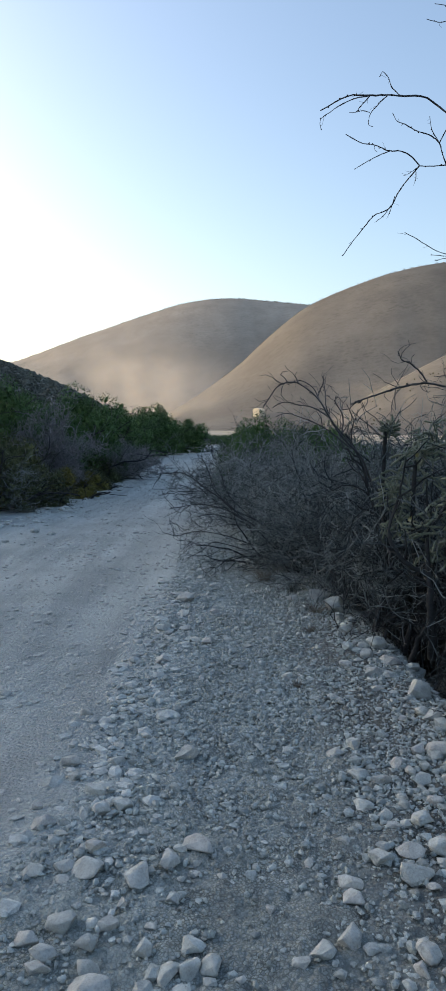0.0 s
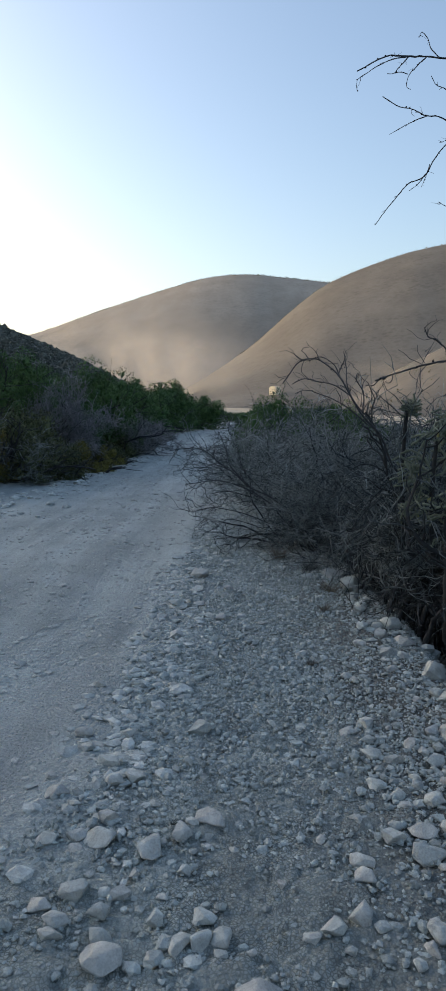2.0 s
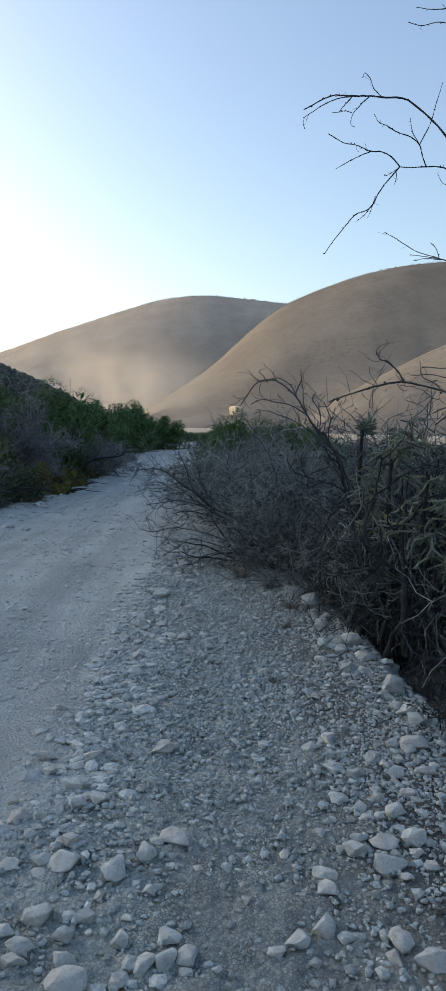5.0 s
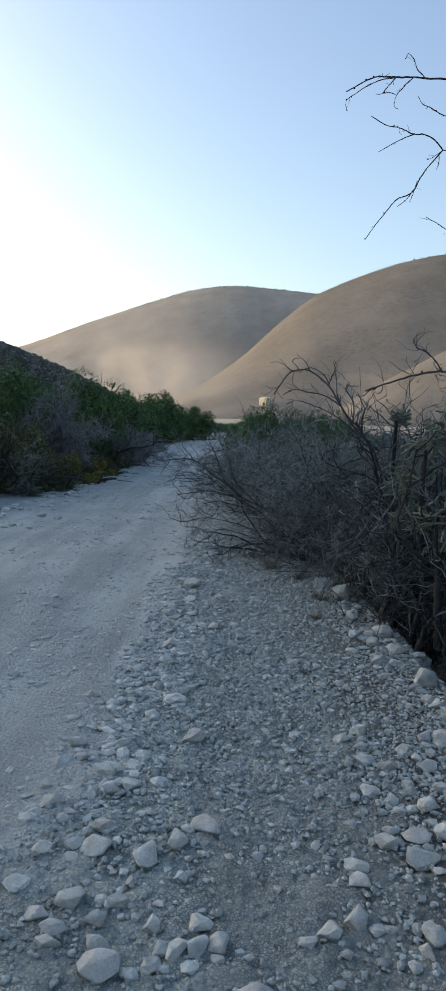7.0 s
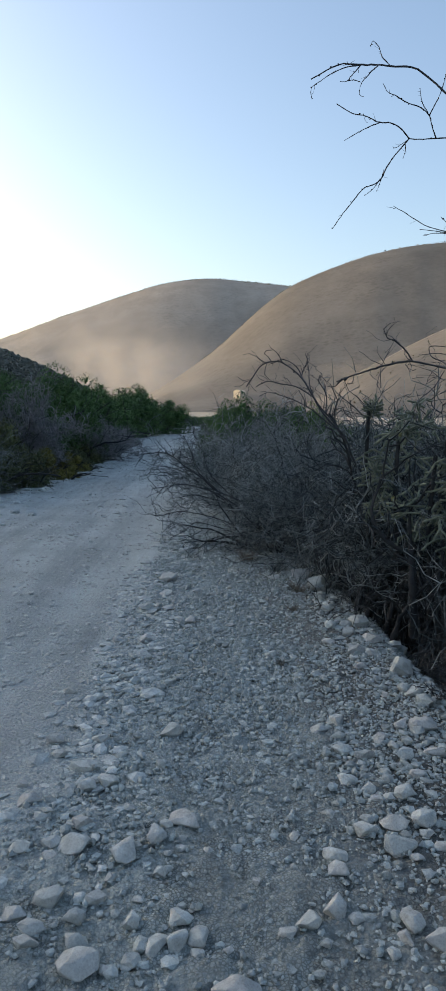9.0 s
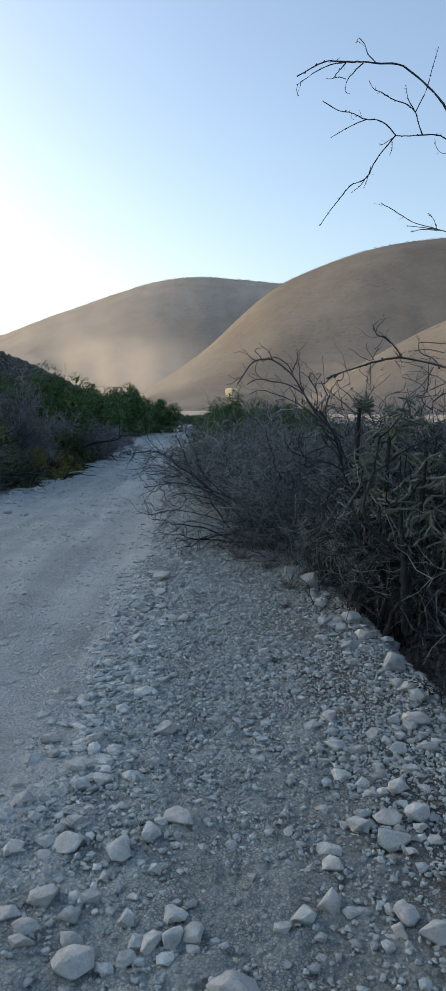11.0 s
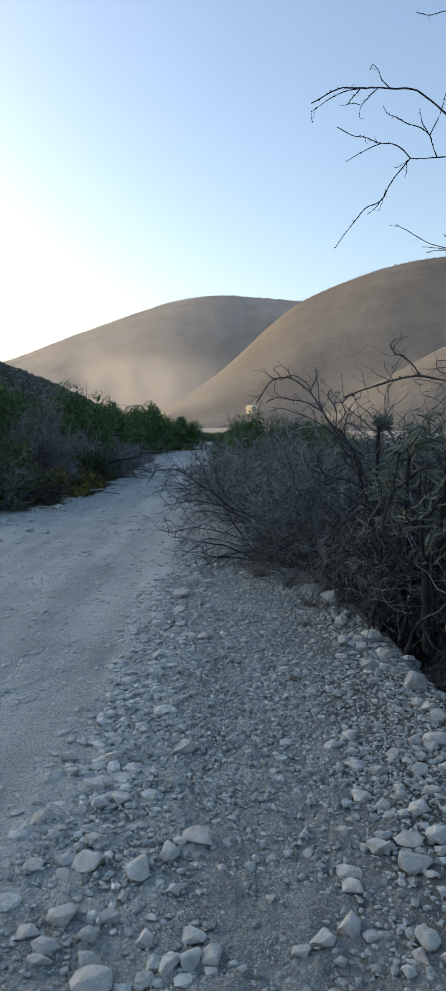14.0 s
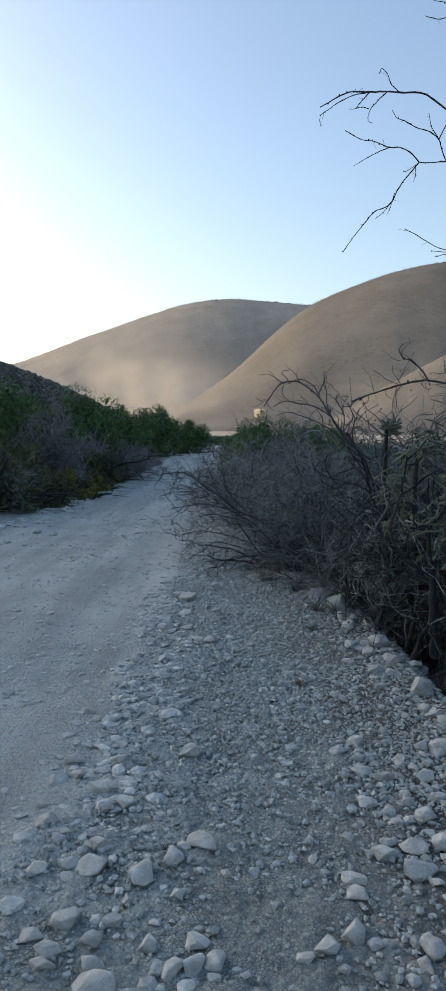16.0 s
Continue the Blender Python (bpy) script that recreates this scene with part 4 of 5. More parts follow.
# ---- bare tree whose limbs reach over the shoulder ----
def limb(parent, r, pts, material, name="limb", twigs=0, seed=0, tw=(0.03, 0.09), tip=0.45, sides=6):
    """A tapered limb through the given places, with short side twigs and buds."""
    P = smooth_line(pts, max(10, 4 * len(pts)))[None]
    rng = np.random.default_rng(seed)
    P[:, 1:-1] += rng.normal(size=P[:, 1:-1].shape) * r * 0.15
    R = taper(P, r, r * tip) * (1 + 0.1 * rng.normal(size=P.shape[:2]))
    V, Q = tubes(P, np.maximum(R, r * 0.3), sides)
    ob = mesh_part(name, raw_mesh(name, V, Q), material, parent)
    if twigs and r < 0.012:
        n = 5 if r < 0.004 else 12
        at = P[0, rng.integers(2, P.shape[1], n)] + rng.normal(size=(n, 3)) * r * 0.6
        V, Q = lumps(rng, at, np.full((n, 3), r * 0.5 + 0.0009 + 0.0012 * (n > 5)), 0.3)
        tagged(mesh_part("knobbly_bark", raw_mesh("knobbly_bark", V, Q), material, ob), kind="stuff")
    if twigs:
        W = grow(rng, P, twigs, 5, tw, (0.2, 1), (0.5, 1.2), 0.05, 0.45)
        for line in W:
            V, Q = tubes(line[None], taper(line[None], r * 0.35, r * 0.18, rng), 3)
            mesh_part("twig", raw_mesh("twig", V, Q), material, ob)
    return ob


tree = empty("bare_tree", 0, 0, 0, "leafless dark thorny tree leaning over the road shoulder", "tree")
limb(tree, 0.055, [(1.75, 2.75, -0.3), (1.70, 2.72, 0.4), (1.62, 2.65, 1.0), (1.50, 2.60, 1.6), (1.30, 2.5, 2.0)], BARK, "trunk", tip=0.5, sides=10)
limb(tree, 0.013, [(1.45, 2.58, 1.7), (1.25, 2.5, 2.0), (1.02, 2.42, 2.16), (0.853, 2.322, 2.331)], BARK, "limb", tip=0.35)
limb(tree, 0.013, [(1.40, 2.55, 1.8), (1.15, 2.5, 2.0), (0.95, 2.45, 2.1), (0.793, 2.309, 2.253)], BARK, "limb", tip=0.35)
limb(tree, 0.009, [(1.36, 2.52, 1.9), (1.1, 2.45, 1.98), (0.833, 2.192, 2.022)], BARK, "limb", tip=0.35)
limb(tree, 0.01, [(1.35, 2.5, 1.95), (1.15, 2.45, 2.4), (0.95, 2.4, 2.65), (0.765, 2.227, 2.818)], BARK, "limb", tip=0.35)
limb(tree, 0.012, [(1.15, 2.45, 2.4), (0.95, 2.4, 2.58), (0.770, 2.290, 2.791)], BARK, "limb", tip=0.35)
limb(tree, 0.02, [(1.67, 2.70, 0.8), (1.55, 2.9, 1.3), (1.4, 3.1, 1.55), (1.244, 3.223, 1.628)], BARK, "limb", tip=0.35)
limb(tree, 0.0036, [(0.793, 2.309, 2.253), (0.740, 2.302, 2.344), (0.667, 2.251, 2.412), (0.631, 2.235, 2.456), (0.572, 2.264, 2.530), (0.537, 2.276, 2.564), (0.437, 2.201, 2.543), (0.324, 2.058, 2.482), (0.246, 1.975, 2.442), (0.183, 1.942, 2.396)], TWIG_DARK, "branch", 4, 300, (0.008, 0.03))
limb(tree, 0.0018, [(0.324, 2.058, 2.482), (0.263, 1.980, 2.437), (0.210, 1.936, 2.392), (0.181, 1.935, 2.367), (0.185, 1.937, 2.349)], TWIG_DARK, "branch", 2, 301, (0.008, 0.03))
limb(tree, 0.0016, [(0.431, 2.195, 2.542), (0.406, 2.182, 2.557), (0.396, 2.195, 2.592), (0.384, 2.191, 2.602), (0.368, 2.161, 2.578)], TWIG_DARK, "branch", 2, 302, (0.008, 0.03))
limb(tree, 0.0016, [(0.384, 2.135, 2.514), (0.342, 2.060, 2.454), (0.319, 2.020, 2.414), (0.315, 2.013, 2.392), (0.330, 2.033, 2.393)], TWIG_DARK, "branch", 2, 303, (0.008, 0.03))
limb(tree, 0.0016, [(0.324, 2.056, 2.480), (0.290, 1.995, 2.427), (0.272, 1.969, 2.402), (0.257, 1.956, 2.397)], TWIG_DARK, "branch", 2, 304, (0.008, 0.03))
limb(tree, 0.001, [(0.319, 2.024, 2.425), (0.299, 2.001, 2.420), (0.281, 1.979, 2.408)], TWIG_DARK, "branch", 2, 305, (0.008, 0.03))
limb(tree, 0.0016, [(0.569, 2.282, 2.444), (0.589, 2.252, 2.490), (0.611, 2.271, 2.560), (0.643, 2.324, 2.645)], TWIG_DARK, "branch", 2, 306, (0.008, 0.03))
limb(tree, 0.0021, [(0.609, 2.343, 2.403), (0.586, 2.309, 2.424), (0.569, 2.282, 2.444), (0.546, 2.265, 2.455), (0.490, 2.226, 2.457), (0.448, 2.183, 2.457), (0.408, 2.136, 2.456), (0.399, 2.128, 2.466)], TWIG_DARK, "branch", 3, 307, (0.008, 0.03))
limb(tree, 0.0015, [(0.564, 2.276, 2.449), (0.539, 2.254, 2.472), (0.530, 2.249, 2.506)], TWIG_DARK, "branch", 2, 308, (0.008, 0.03))
limb(tree, 0.0031, [(0.853, 2.322, 2.331), (0.766, 2.294, 2.337), (0.688, 2.317, 2.373), (0.657, 2.320, 2.393), (0.609, 2.343, 2.403), (0.567, 2.345, 2.400), (0.522, 2.321, 2.393)], TWIG_DARK, "branch", 3, 309, (0.008, 0.03))
limb(tree, 0.0021, [(0.522, 2.321, 2.393), (0.486, 2.269, 2.401), (0.447, 2.217, 2.397), (0.401, 2.161, 2.378), (0.342, 2.072, 2.361), (0.295, 2.009, 2.344), (0.249, 1.953, 2.343)], TWIG_DARK, "branch", 3, 310, (0.008, 0.03))
limb(tree, 0.0016, [(0.401, 2.161, 2.378), (0.358, 2.117, 2.348), (0.322, 2.087, 2.321), (0.289, 2.069, 2.297)], TWIG_DARK, "branch", 2, 311, (0.008, 0.03))
limb(tree, 0.0021, [(0.522, 2.321, 2.393), (0.495, 2.326, 2.361), (0.464, 2.315, 2.321), (0.435, 2.286, 2.266), (0.368, 2.196, 2.212), (0.326, 2.122, 2.157), (0.283, 2.040, 2.097), (0.252, 1.982, 2.050)], TWIG_DARK, "branch", 3, 312, (0.008, 0.03))
limb(tree, 0.0013, [(0.519, 2.322, 2.390), (0.477, 2.304, 2.360), (0.470, 2.297, 2.357)], TWIG_DARK, "branch", 2, 313, (0.008, 0.03))
limb(tree, 0.0013, [(0.432, 2.283, 2.265), (0.404, 2.240, 2.225), (0.369, 2.185, 2.190)], TWIG_DARK, "branch", 2, 314, (0.008, 0.03))
limb(tree, 0.0013, [(0.446, 2.299, 2.297), (0.432, 2.281, 2.255), (0.415, 2.250, 2.219)], TWIG_DARK, "branch", 2, 315, (0.008, 0.03))
limb(tree, 0.0013, [(0.511, 2.320, 2.384), (0.518, 2.349, 2.363), (0.514, 2.357, 2.347)], TWIG_DARK, "branch", 2, 316, (0.008, 0.03))
limb(tree, 0.0021, [(0.833, 2.192, 2.022), (0.717, 2.180, 2.065), (0.670, 2.234, 2.093), (0.625, 2.285, 2.120), (0.583, 2.308, 2.138), (0.536, 2.319, 2.169), (0.478, 2.296, 2.192)], TWIG_DARK, "branch", 3, 317, (0.008, 0.03))
limb(tree, 0.0016, [(0.648, 2.262, 2.107), (0.599, 2.294, 2.122), (0.560, 2.295, 2.126)], TWIG_DARK, "branch", 2, 318, (0.008, 0.03))
limb(tree, 0.0016, [(0.641, 2.271, 2.113), (0.640, 2.304, 2.149), (0.630, 2.330, 2.172)], TWIG_DARK, "branch", 2, 319, (0.008, 0.03))
limb(tree, 0.0016, [(0.647, 2.260, 2.105), (0.597, 2.287, 2.113), (0.569, 2.283, 2.106)], TWIG_DARK, "branch", 2, 320, (0.008, 0.03))
limb(tree, 0.0021, [(0.770, 2.290, 2.791), (0.684, 2.344, 2.816), (0.634, 2.373, 2.842), (0.589, 2.394, 2.841), (0.541, 2.372, 2.839)], TWIG_DARK, "branch", 2, 321, (0.008, 0.03))
limb(tree, 0.0021, [(0.765, 2.227, 2.818), (0.667, 2.291, 2.841), (0.605, 2.346, 2.863), (0.556, 2.340, 2.865)], TWIG_DARK, "branch", 2, 322, (0.008, 0.03))
limb(tree, 0.0016, [(0.783, 2.288, 2.339), (0.697, 2.346, 2.349), (0.671, 2.364, 2.360), (0.646, 2.349, 2.386)], TWIG_DARK, "branch", 2, 323, (0.008, 0.03))
limb(tree, 0.0066, [(1.244, 3.223, 1.628), (1.096, 3.242, 1.697), (1.027, 3.378, 1.768), (0.946, 3.465, 1.799), (0.860, 3.480, 1.815), (0.718, 3.370, 1.789), (0.586, 3.196, 1.752), (0.430, 2.966, 1.698)], TWIG_DARK, "branch", 10, 340, (0.05, 0.16))
limb(tree, 0.0042, [(0.860, 3.480, 1.815), (0.827, 3.493, 1.869), (0.771, 3.463, 1.905), (0.727, 3.424, 1.916), (0.698, 3.386, 1.953)], TWIG_DARK, "branch", 6, 341, (0.05, 0.16))
limb(tree, 0.0036, [(1.013, 3.390, 1.769), (0.998, 3.441, 1.807), (0.948, 3.497, 1.846), (0.942, 3.512, 1.877), (1.045, 3.447, 1.880), (1.125, 3.386, 1.889)], TWIG_DARK, "branch", 7, 342, (0.05, 0.16))
limb(tree, 0.0024, [(1.041, 3.428, 1.835), (0.980, 3.486, 1.854), (0.896, 3.504, 1.846)], TWIG_DARK, "branch", 3, 343, (0.05, 0.16))
limb(tree, 0.0024, [(0.718, 3.370, 1.789), (0.666, 3.282, 1.742), (0.632, 3.175, 1.656)], TWIG_DARK, "branch", 3, 344, (0.05, 0.16))
limb(tree, 0.0024, [(0.990, 3.410, 1.770), (0.925, 3.357, 1.687), (0.852, 3.318, 1.630), (0.816, 3.278, 1.545)], TWIG_DARK, "branch", 5, 345, (0.05, 0.16))
limb(tree, 0.0024, [(0.663, 3.231, 1.684), (0.679, 3.319, 1.772), (0.745, 3.436, 1.871)], TWIG_DARK, "branch", 3, 346, (0.05, 0.16))

# dark trunks and arching limbs in the thicket
old = empty("thorn_bush", 1.2, 5.4, 0, "old thorn bush with dark crooked trunks and arching twigs", "shrub")
old.location = (0, 0, 0)
limb(old, 0.024, [(1.056, 5.701, -0.052), (1.066, 5.682, 0.031), (1.127, 5.684, 0.311), (1.217, 5.798, 0.544), (1.132, 5.827, 0.797), (1.011, 5.739, 1.061), (0.879, 5.564, 1.416), (0.775, 5.515, 1.560)], BARK, "trunk", 14, 360, (0.15, 0.5), tip=0.15)
limb(old, 0.036, [(1.363, 5.082, -0.013), (1.299, 4.959, 0.474), (1.302, 5.088, 0.808), (1.321, 5.098, 1.075)], BARK, "trunk", 7, 361, (0.15, 0.5), tip=0.15)
limb(old, 0.02, [(1.283, 4.995, 0.600), (1.127, 4.991, 0.690), (1.016, 4.997, 0.866), (1.081, 5.018, 1.128), (1.101, 4.931, 1.393)], BARK, "trunk", 9, 362, (0.15, 0.5), tip=0.15)
limb(old, 0.02, [(1.564, 5.067, -0.101), (1.470, 4.936, 0.346), (1.522, 4.994, 0.689), (1.495, 5.082, 1.032), (1.486, 4.935, 1.392)], BARK, "trunk", 9, 363, (0.15, 0.5), tip=0.15)
limb(old, 0.016, [(1.097, 5.462, -0.02), (1.13, 5.462, 0.13), (1.26, 5.522, 0.19), (1.42, 5.614, 0.14), (1.56, 5.706, -0.054)], BARK, "trunk", 3, 364, (0.1, 0.25), tip=0.4)
limb(old, 0.02, [(1.204, 5.071, -0.055), (1.271, 5.002, 0.195), (1.425, 4.940, 0.434), (1.591, 4.928, 0.613)], BARK, "trunk", 7, 365, (0.15, 0.5), tip=0.15)
limb(old, 0.01, [(1.286, 5.964, 0.935), (1.028, 5.702, 1.164), (0.865, 5.471, 1.419), (0.733, 5.382, 1.538), (0.640, 5.395, 1.677), (0.577, 5.459, 1.795), (0.466, 5.549, 1.907), (0.398, 5.594, 1.943), (0.280, 5.634, 1.922), (0.207, 5.604, 1.825), (0.157, 5.572, 1.753)], TWIG_DARK, "branch", 20, 380, (0.06, 0.22))
limb(old, 0.007, [(0.895, 5.507, 1.370), (0.783, 5.407, 1.515), (0.672, 5.381, 1.631), (0.621, 5.431, 1.747), (0.615, 5.512, 1.881), (0.608, 5.542, 1.939)], TWIG_DARK, "branch", 10, 381, (0.06, 0.22))
limb(old, 0.006, [(0.640, 5.395, 1.677), (0.528, 5.435, 1.748), (0.415, 5.486, 1.773), (0.300, 5.547, 1.789), (0.229, 5.552, 1.752)], TWIG_DARK, "branch", 9, 382, (0.06, 0.22))
limb(old, 0.006, [(0.733, 5.382, 1.538), (0.739, 5.439, 1.701), (0.688, 5.488, 1.819), (0.699, 5.506, 1.843)], TWIG_DARK, "branch", 7, 383, (0.06, 0.22))
limb(old, 0.005, [(0.577, 5.459, 1.795), (0.513, 5.541, 1.916), (0.422, 5.591, 1.957), (0.351, 5.608, 1.930)], TWIG_DARK, "branch", 7, 384, (0.06, 0.22))
limb(old, 0.005, [(0.784, 5.410, 1.468), (0.591, 5.360, 1.608), (0.434, 5.423, 1.678), (0.297, 5.496, 1.703), (0.250, 5.504, 1.680)], TWIG_DARK, "branch", 9, 385, (0.06, 0.22))
limb(old, 0.005, [(0.555, 5.476, 1.819), (0.582, 5.517, 1.891), (0.608, 5.547, 1.949), (0.600, 5.562, 1.988)], TWIG_DARK, "branch", 7, 386, (0.06, 0.22))
low = empty("sprawling_bush", 0, 0, 0, "sprawling leafless bush whose branches reach onto the road", "shrub")
limb(low, 0.0104, [(0.469, 7.998, 0.361), (0.122, 8.173, 0.587), (-0.056, 8.127, 0.665), (-0.228, 7.964, 0.824), (-0.419, 7.675, 0.986), (-0.535, 7.450, 1.102), (-0.621, 7.321, 1.142), (-0.796, 7.180, 1.133)], TWIG_DARK, "branch", 30, 400, (0.12, 0.4))
limb(low, 0.0078, [(0.332, 8.080, 0.385), (-0.021, 8.148, 0.612), (-0.230, 8.007, 0.714), (-0.427, 7.791, 0.773), (-0.644, 7.548, 0.766), (-0.735, 7.465, 0.756)], TWIG_DARK, "branch", 22, 401, (0.12, 0.4))
limb(low, 0.0065, [(0.328, 7.975, 0.224), (-0.021, 8.084, 0.349), (-0.298, 7.930, 0.444), (-0.492, 7.717, 0.489), (-0.675, 7.486, 0.476), (-0.796, 7.397, 0.522)], TWIG_DARK, "branch", 22, 402, (0.12, 0.4))
limb(low, 0.0065, [(-0.056, 8.127, 0.665), (-0.292, 7.840, 0.939), (-0.349, 7.625, 1.156), (-0.405, 7.470, 1.295)], TWIG_DARK, "branch", 15, 403, (0.12, 0.4))
limb(low, 0.0065, [(0.326, 7.926, 0.162), (-0.092, 8.013, 0.289), (-0.297, 7.878, 0.347), (-0.424, 7.668, 0.279), (-0.544, 7.468, 0.247)], TWIG_DARK, "branch", 18, 404, (0.12, 0.4))
limb(low, 0.0052, [(0.122, 8.173, 0.587), (-0.158, 7.977, 0.892), (-0.233, 7.744, 1.149), (-0.345, 7.561, 1.258)], TWIG_DARK, "branch", 14, 405, (0.12, 0.4))


# ---- cactus in the thicket ----
CACTUS = Mat("dusty_green_cactus", 0.75, 0.25)
CACTUS = CACTUS.done(CACTUS.mix(1.0, CACTUS.ramp(CACTUS.noise(9, 4), 0.35, 0.65, (0.115, 0.14, 0.105), (0.245, 0.275, 0.205)),
                                CACTUS.ramp(CACTUS.noise(120, 3), 0.35, 0.65, (0.7, 0.7, 0.7), (1.15, 1.15, 1.1)), 'MULTIPLY'))
FRUIT = Mat("yellow_cactus_fruit", 0.6, 0.3)
FRUIT = FRUIT.done(FRUIT.ramp(FRUIT.noise(60, 3), 0.35, 0.65, (0.17, 0.175, 0.06), (0.27, 0.25, 0.09)))


def joint_mesh(seed):
    """One cactus joint, 1 long and about 0.2 thick, covered with rows of warts."""
    n, m = 11, 7
    u, v = np.meshgrid(np.linspace(0, 1, n), np.arange(m), indexing="ij")
    a = v * 2 * np.pi / m
    body = 0.1 * np.sqrt(np.clip(1 - (2 * u - 1) ** 6, 0.004, 1)) * (0.9 + 0.2 * u)
    wart = 1 + 0.3 * np.maximum(np.sin(a * 3 + u * 20 + seed), 0) * np.maximum(np.sin(a * 3 - u * 20 + seed), 0) * 2
    bend = 0.06 * np.sin(u * 3 + seed)
    V = np.stack([body * wart * np.cos(a) + bend, body * wart * np.sin(a), u], -1).reshape(-1, 3)
    i, j = np.meshgrid(np.arange(n - 1), np.arange(m), indexing="ij")
    q = lambda ii, jj: (ii * m + jj % m).ravel()
    me = raw_mesh("joint", V, np.stack([q(i, j), q(i, j + 1), q(i + 1, j + 1), q(i + 1, j)], 1))
    me.materials.append(CACTUS)
    me.polygons.foreach_set("use_smooth", np.full(len(me.polygons), True))
    return me


def build_cactus(x, y, seed, trunk_h, levels, size, arms=14, droop=0.55, low=0.72, fat=0.95):
    rng = random.Random(seed)
    z = float(ground_z(x, y)) - 0.05
    thing = empty("cholla_cactus", x, y, z, "jointed dusty green cactus with yellow fruit inside the thicket", "cactus")
    shapes = [joint_mesh(seed + i) for i in range(4)]
    line = smooth_line([(0, 0, 0), (0.08, -0.03, trunk_h * 0.3), (0.0, -0.18, trunk_h * 0.65), (-0.03, -0.36, trunk_h)], 10)[None]
    V, Q = tubes(line, taper(line, 0.019, 0.014) * (1 + 0.12 * np.sin(np.arange(10) * 2.3)), 9)
    mesh_part("trunk", raw_mesh("trunk", V, Q), BARK, thing)
    bm = bmesh.new()
    bmesh.ops.create_icosphere(bm, subdivisions=2, radius=1)
    fruit = bpy.data.meshes.new("fruit")
    bm.to_mesh(fruit)
    bm.free()
    fruit.materials.append(FRUIT)
    fruit.polygons.foreach_set("use_smooth", np.full(len(fruit.polygons), True))
    spines = []

    def shoot(at, d, depth):
        s = size * rng.uniform(0.7, 1.15)
        ob = new("joint", rng.choice(shapes))
        ob.parent = thing
        ob.matrix_basis = Matrix.Translation(at) @ d.to_track_quat('Z', 'Y').to_matrix().to_4x4() @ Matrix.Diagonal((s * fat, s * fat, s * 1.1, 1))
        for _ in range(5):
            p = at + d * s * rng.random()
            o = Vector((rng.gauss(0, 1), rng.gauss(0, 1), rng.gauss(0, 1))).normalized()
            spines.append([p + o * 0.012, p + o * rng.uniform(0.025, 0.038)])
        tip = at + d * s * 0.95
        if depth == 0:
            if rng.random() < 0.03:
                f = new("fruit", fruit)
                f.parent = thing
                f.location, f.scale = tip + d * 0.012, (0.013, 0.013, 0.018)
            return
        sag = droop * (1.6 - 0.35 * depth)
        for _ in range(rng.choice((1, 2, 2))):
            e = (d + Vector((rng.gauss(0, 0.75), rng.gauss(0, 0.75), rng.gauss(-sag, 0.7)))).normalized()
            shoot(tip, e, depth - 1)

    for i in range(arms):
        h = trunk_h * rng.uniform(low, 1.0)
        b = rng.uniform(0, 6.28)
        shoot(Vector((0, -0.36 * (h / trunk_h) ** 1.6, h)), Vector((0.8 * math.cos(b), 0.8 * math.sin(b), rng.uniform(-0.2, 0.9))).normalized(), levels)
    P = np.array([[p[:], q[:]] for p, q in spines])
    V, Q = tubes(P, taper(P, 0.0012, 0.0004), 3)
    tagged(mesh_part("spine_coat", raw_mesh("spine_coat", V, Q), TWIG, thing), kind="stuff")


build_cactus(1.25, 5.5, 5, 1.72, 4, 0.075, 18, 0.4, low=0.66)
build_cactus(1.45, 5.3, 9, 1.68, 4, 0.075, 18, 0.4, low=0.6)
build_cactus(1.08, 5.75, 14, 1.7, 1, 0.044, 34, -0.1, 0.95, 1.5)
build_cactus(1.66, 5.2, 19, 1.66, 4, 0.075, 18, 0.4, low=0.6)


# ---- dead stems that hang from the thicket to the gravel ----
def hanging_stems(x, y, top, n, seed):
    rng = np.random.default_rng(seed)
    thing = empty("drooping_shrub", x, y, float(ground_z(x, y)), "grey curled dead stems drooping over the gravel edge", "shrub", "dry shrubs along the road")
    for _ in range(n):
        a = rng.uniform(2.2, 5.2)
        h, reach = top * rng.uniform(0.55, 1.0), rng.uniform(0.08, 0.34)
        s = np.linspace(0, 1, 10)
        wob = np.cumsum(rng.normal(size=(10, 3)), axis=0) * 0.008
        P = np.stack([np.cos(a) * reach * s ** 0.7, np.sin(a) * reach * s ** 0.7, h * (1 + 0.25 * s - 1.2 * s * s) * 0.95], 1) + wob
        P[:, :2] += rng.normal(size=2) * 0.1
        P[:, 2] = np.maximum(P[:, 2], 0.02)
        V, Q = tubes(P[None], taper(P[None], rng.uniform(0.0022, 0.0045), 0.0014), 4)
        mesh_part("stem", raw_mesh("stem", V, Q), TWIG_MID, thing)


hanging_stems(1.18, 5.75, 0.5, 26, 701)
hanging_stems(1.32, 5.4, 0.6, 9, 702)
hanging_stems(1.5, 4.85, 0.5, 10, 703)
hanging_stems(0.95, 6.5, 0.4, 16, 704)


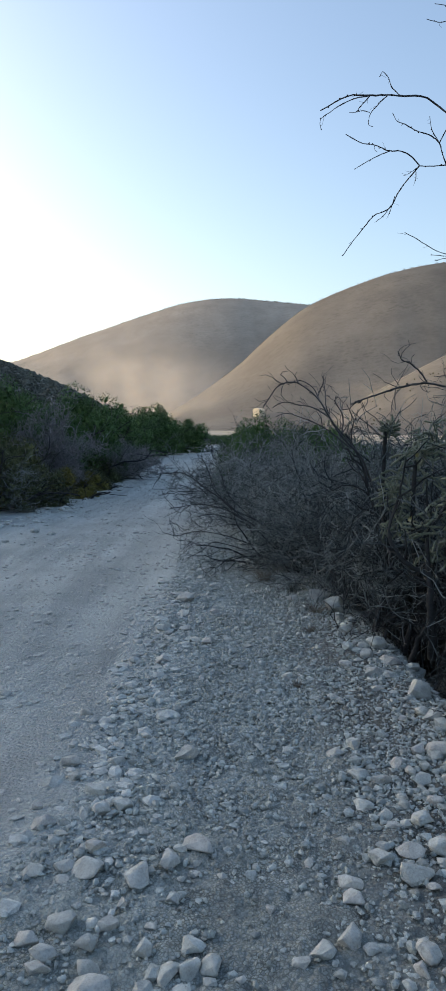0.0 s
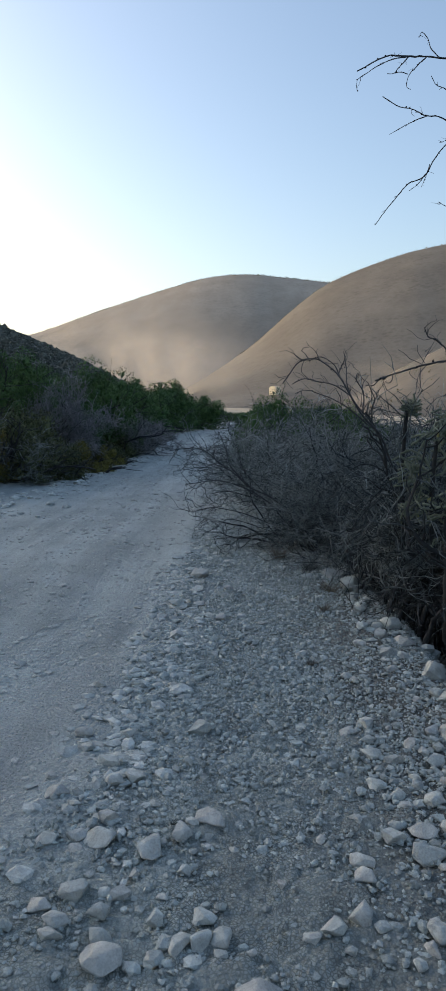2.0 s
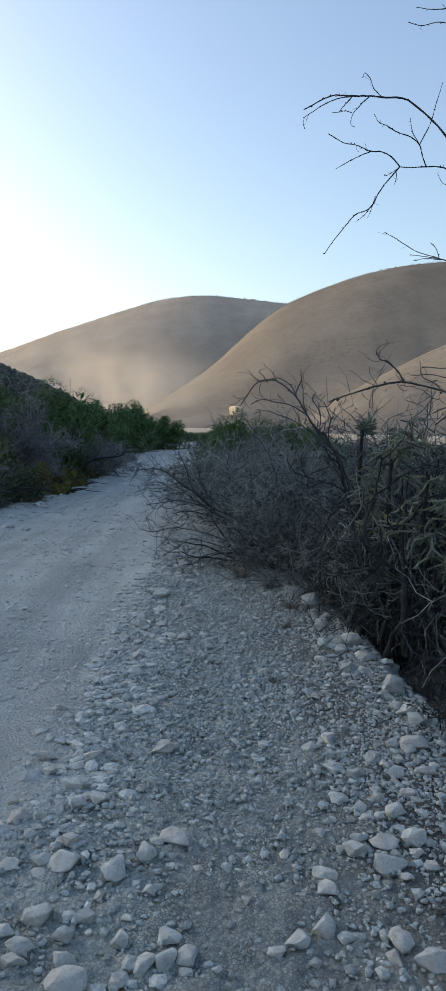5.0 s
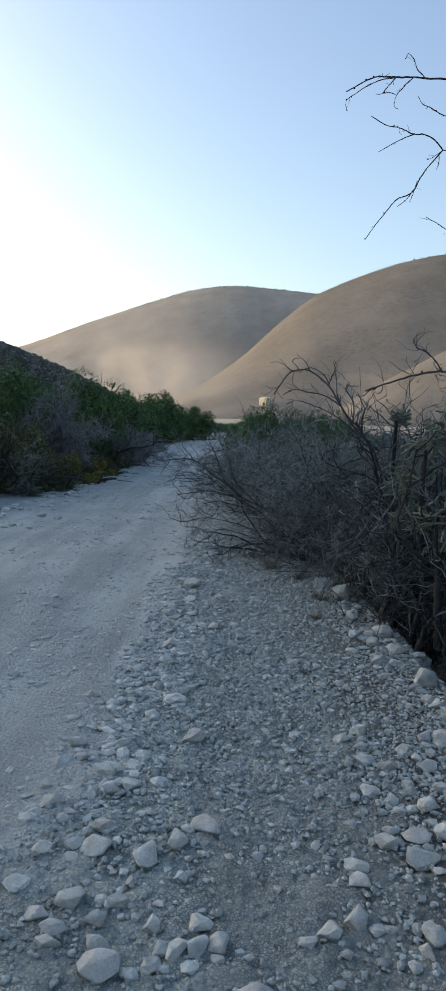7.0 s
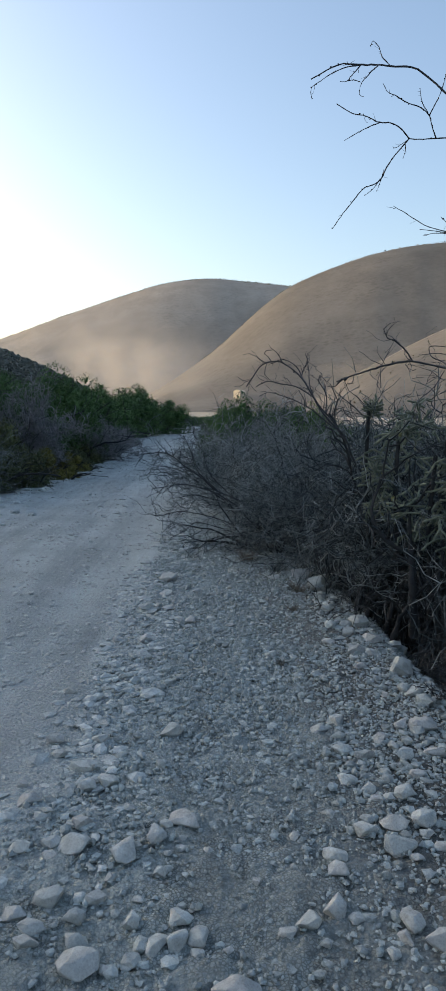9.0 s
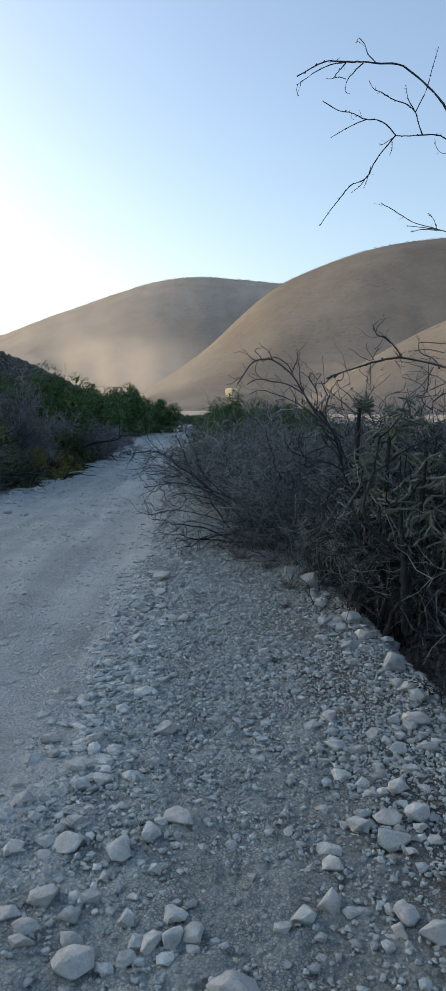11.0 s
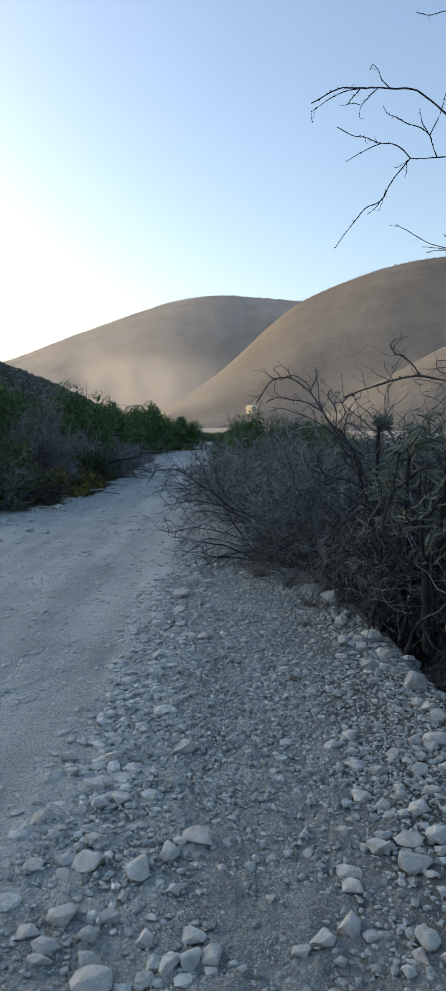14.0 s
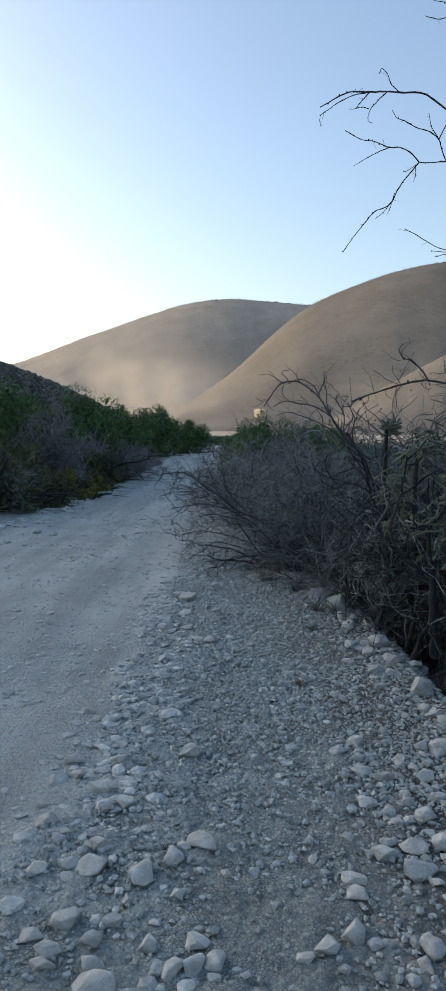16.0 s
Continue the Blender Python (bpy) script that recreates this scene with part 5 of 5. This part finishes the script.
# ---- dead grass, weeds and sticks ----
def grass_tuft(x, y, h, n, seed, label="tuft of dead pale grass on the gravel bank", material=None, fan=0.5):
    rng = np.random.default_rng(seed)
    P = np.zeros((n, 6, 3))
    a = rng.uniform(0, 6.28, n)
    d = unit(np.stack([np.cos(a) * fan, np.sin(a) * fan, np.ones(n)], 1) + rng.normal(size=(n, 3)) * 0.15)
    P[:, 0] = np.stack([np.cos(a), np.sin(a), 0 * a], 1) * rng.uniform(0, 0.25 * h, n)[:, None]
    step = rng.uniform(0.5, 1.1, n)[:, None] * h / 5
    for i in range(1, 6):
        P[:, i] = P[:, i - 1] + d * step
        d = unit(d + rng.normal(size=(n, 3)) * 0.12 + np.stack([np.cos(a) * 0.14, np.sin(a) * 0.14, 0 * a - 0.12], 1))
    P[..., 2] = np.maximum(P[..., 2], 0.003)
    V, Q = tubes(P, taper(P, 0.0022, 0.0007, rng), 3)
    ob = mesh_part("grass_tuft", raw_mesh("grass_tuft", V, Q), material or STRAW)
    ob.location = (x, y, float(ground_z(x, y)))
    return tagged(ob, label, "grass", "dead grass tufts")


for i, (x, y, h, n) in enumerate(((0.66, 6.2, 0.16, 60), (0.52, 7.0, 0.22, 90), (1.3, 4.75, 0.16, 50),
                                  (1.38, 4.2, 0.18, 60), (1.35, 3.6, 0.15, 50), (0.25, 7.5, 0.25, 100), (0.75, 2.22, 0.06, 40), (-0.30, 2.62, 0.04, 14), (0.36, 4.42, 0.06, 40), (0.55, 5.6, 0.09, 50))):
    grass_tuft(x, y, h, n, 500 + i, material=TWIG if i % 3 == 1 else STRAW)


def stick(x, y, length, turn, r, seed):
    rng = np.random.default_rng(seed)
    u = np.linspace(-0.5, 0.5, 9)
    P = np.stack([u * length, np.cumsum(rng.normal(size=9)) * length * 0.012, np.full(9, r)], 1)[None]
    V, Q = tubes(P, taper(P, r, r * 0.5), 6)
    ob = mesh_part("stick", raw_mesh("stick", V, Q), TWIG)
    ob.location, ob.rotation_euler = (x, y, float(ground_z(x, y)) + 0.008), (0, 0, turn)
    return tagged(ob, "thin dry stick lying on the road gravel", "stick", "fallen sticks")


for i, (x, y, ln, tn) in enumerate(((0.40, 2.47, 0.12, 0.05), (0.53, 3.15, 0.16, -0.9), (0.66, 2.95, 0.1, -0.5), (1.05, 3.6, 0.22, 0.6), (1.15, 4.05, 0.25, -0.4), (0.1, 2.1, 0.07, 1.2), (0.9, 4.9, 0.3, 0.3))):
    stick(x, y, ln, tn, 0.004, 600 + i)


# pale rocks along the broken edge of the bank, and a grey slab against the thicket's foot
for x, y, w, d, h in ((1.0, 5.25, 0.13, 0.09, 0.06), (0.88, 5.0, 0.08, 0.07, 0.05),
                      (1.02, 3.95, 0.08, 0.07, 0.045), (0.82, 5.6, 0.09, 0.07, 0.05)):
    stone(x, y, w, d, h, "pale broken rock on the edge of the ditch bank")
stone(0.86, 6.3, 0.21, 0.13, 0.12, "flat grey rock slab at the foot of the thicket")
stone(0.76, 6.75, 0.2, 0.13, 0.08, "flat grey rock slab at the foot of the thicket")


# ---- drifting road dust at the foot of the far hill, haze before the middle hill ----
def dust_haze_material():
    k = Mat("thin_tan_dust_haze", 1.0, 0.0)
    o = k.objpos()
    xyz = k.node("ShaderNodeSeparateXYZ", Vector=o)
    r2 = k.math('ADD', k.math('MULTIPLY', xyz.outputs[0], xyz.outputs[0]), k.math('MULTIPLY', xyz.outputs[2], xyz.outputs[2]))
    fall = k.math('MAXIMUM', k.math('SUBTRACT', 1.0, r2), 0.0)
    fall = k.math('MULTIPLY', fall, fall)
    puff = k.node("ShaderNodeTexNoise", Scale=2.2, Detail=4.0, Roughness=0.55)
    k.t.links.new(o, puff.inputs["Vector"])
    dense = k.math('MULTIPLY', fall, k.math('MULTIPLY', k.math('MAXIMUM', k.math('SUBTRACT', puff.outputs["Fac"], 0.3), 0.0), 0.95))
    # fine dust lets most of the low sun through towards the eye
    glow = k.node("ShaderNodeBsdfTranslucent", Color=(0.76, 0.69, 0.60, 1))
    clear = k.node("ShaderNodeBsdfTransparent")
    veil = k.t.nodes.new("ShaderNodeMixShader")
    k.plug(veil.inputs[0], dense)
    k.t.links.new(clear.outputs[0], veil.inputs[1])
    k.t.links.new(glow.outputs[0], veil.inputs[2])
    k.t.links.new(veil.outputs[0], k.t.nodes["Material Output"].inputs["Surface"])
    return k.m


DUST_HAZE = dust_haze_material()


def dust_cloud(x, y, z, w, h):
    """A thin bulging round veil of dust and haze, w wide and h high."""
    n, m = 12, 28
    V = [(0, -0.5, 0)]
    for i in range(1, n):
        for j in range(m):
            r, a = i / (n - 1), 2 * math.pi * j / m
            u, v = r * math.cos(a), r * math.sin(a)
            V.append((u, -0.5 * math.sqrt(1 - r * r / 2) + 0.08 * math.sin(4 * u + 3 * v), v))
    F = [(0, 1 + j, 1 + (j + 1) % m) for j in range(m)]
    for i in range(n - 2):
        for j in range(m):
            a, b = 1 + i * m + j, 1 + i * m + (j + 1) % m
            F += [(a, a + m, b + m), (a, b + m, b)]
    ob = mesh_part("dust_cloud", raw_mesh("dust_cloud", V, F), DUST_HAZE)
    ob.location, ob.scale = (x, y, z), (w / 2, w / 4, h / 2)
    return tagged(ob, "thin veil of drifting tan dust and haze before the hill", "dust", "drifting dust", "stuff")


dust_cloud(-90, 455, 28, 170, 100)
dust_cloud(-48, 450, 22, 110, 90)
dust_cloud(-66, 425, 20, 80, 62)
# the last two veils are haze, added to lighten the middle hill's foot
dust_cloud(-42, 312, 8, 110, 34)
dust_cloud(72, 318, 12, 110, 36)
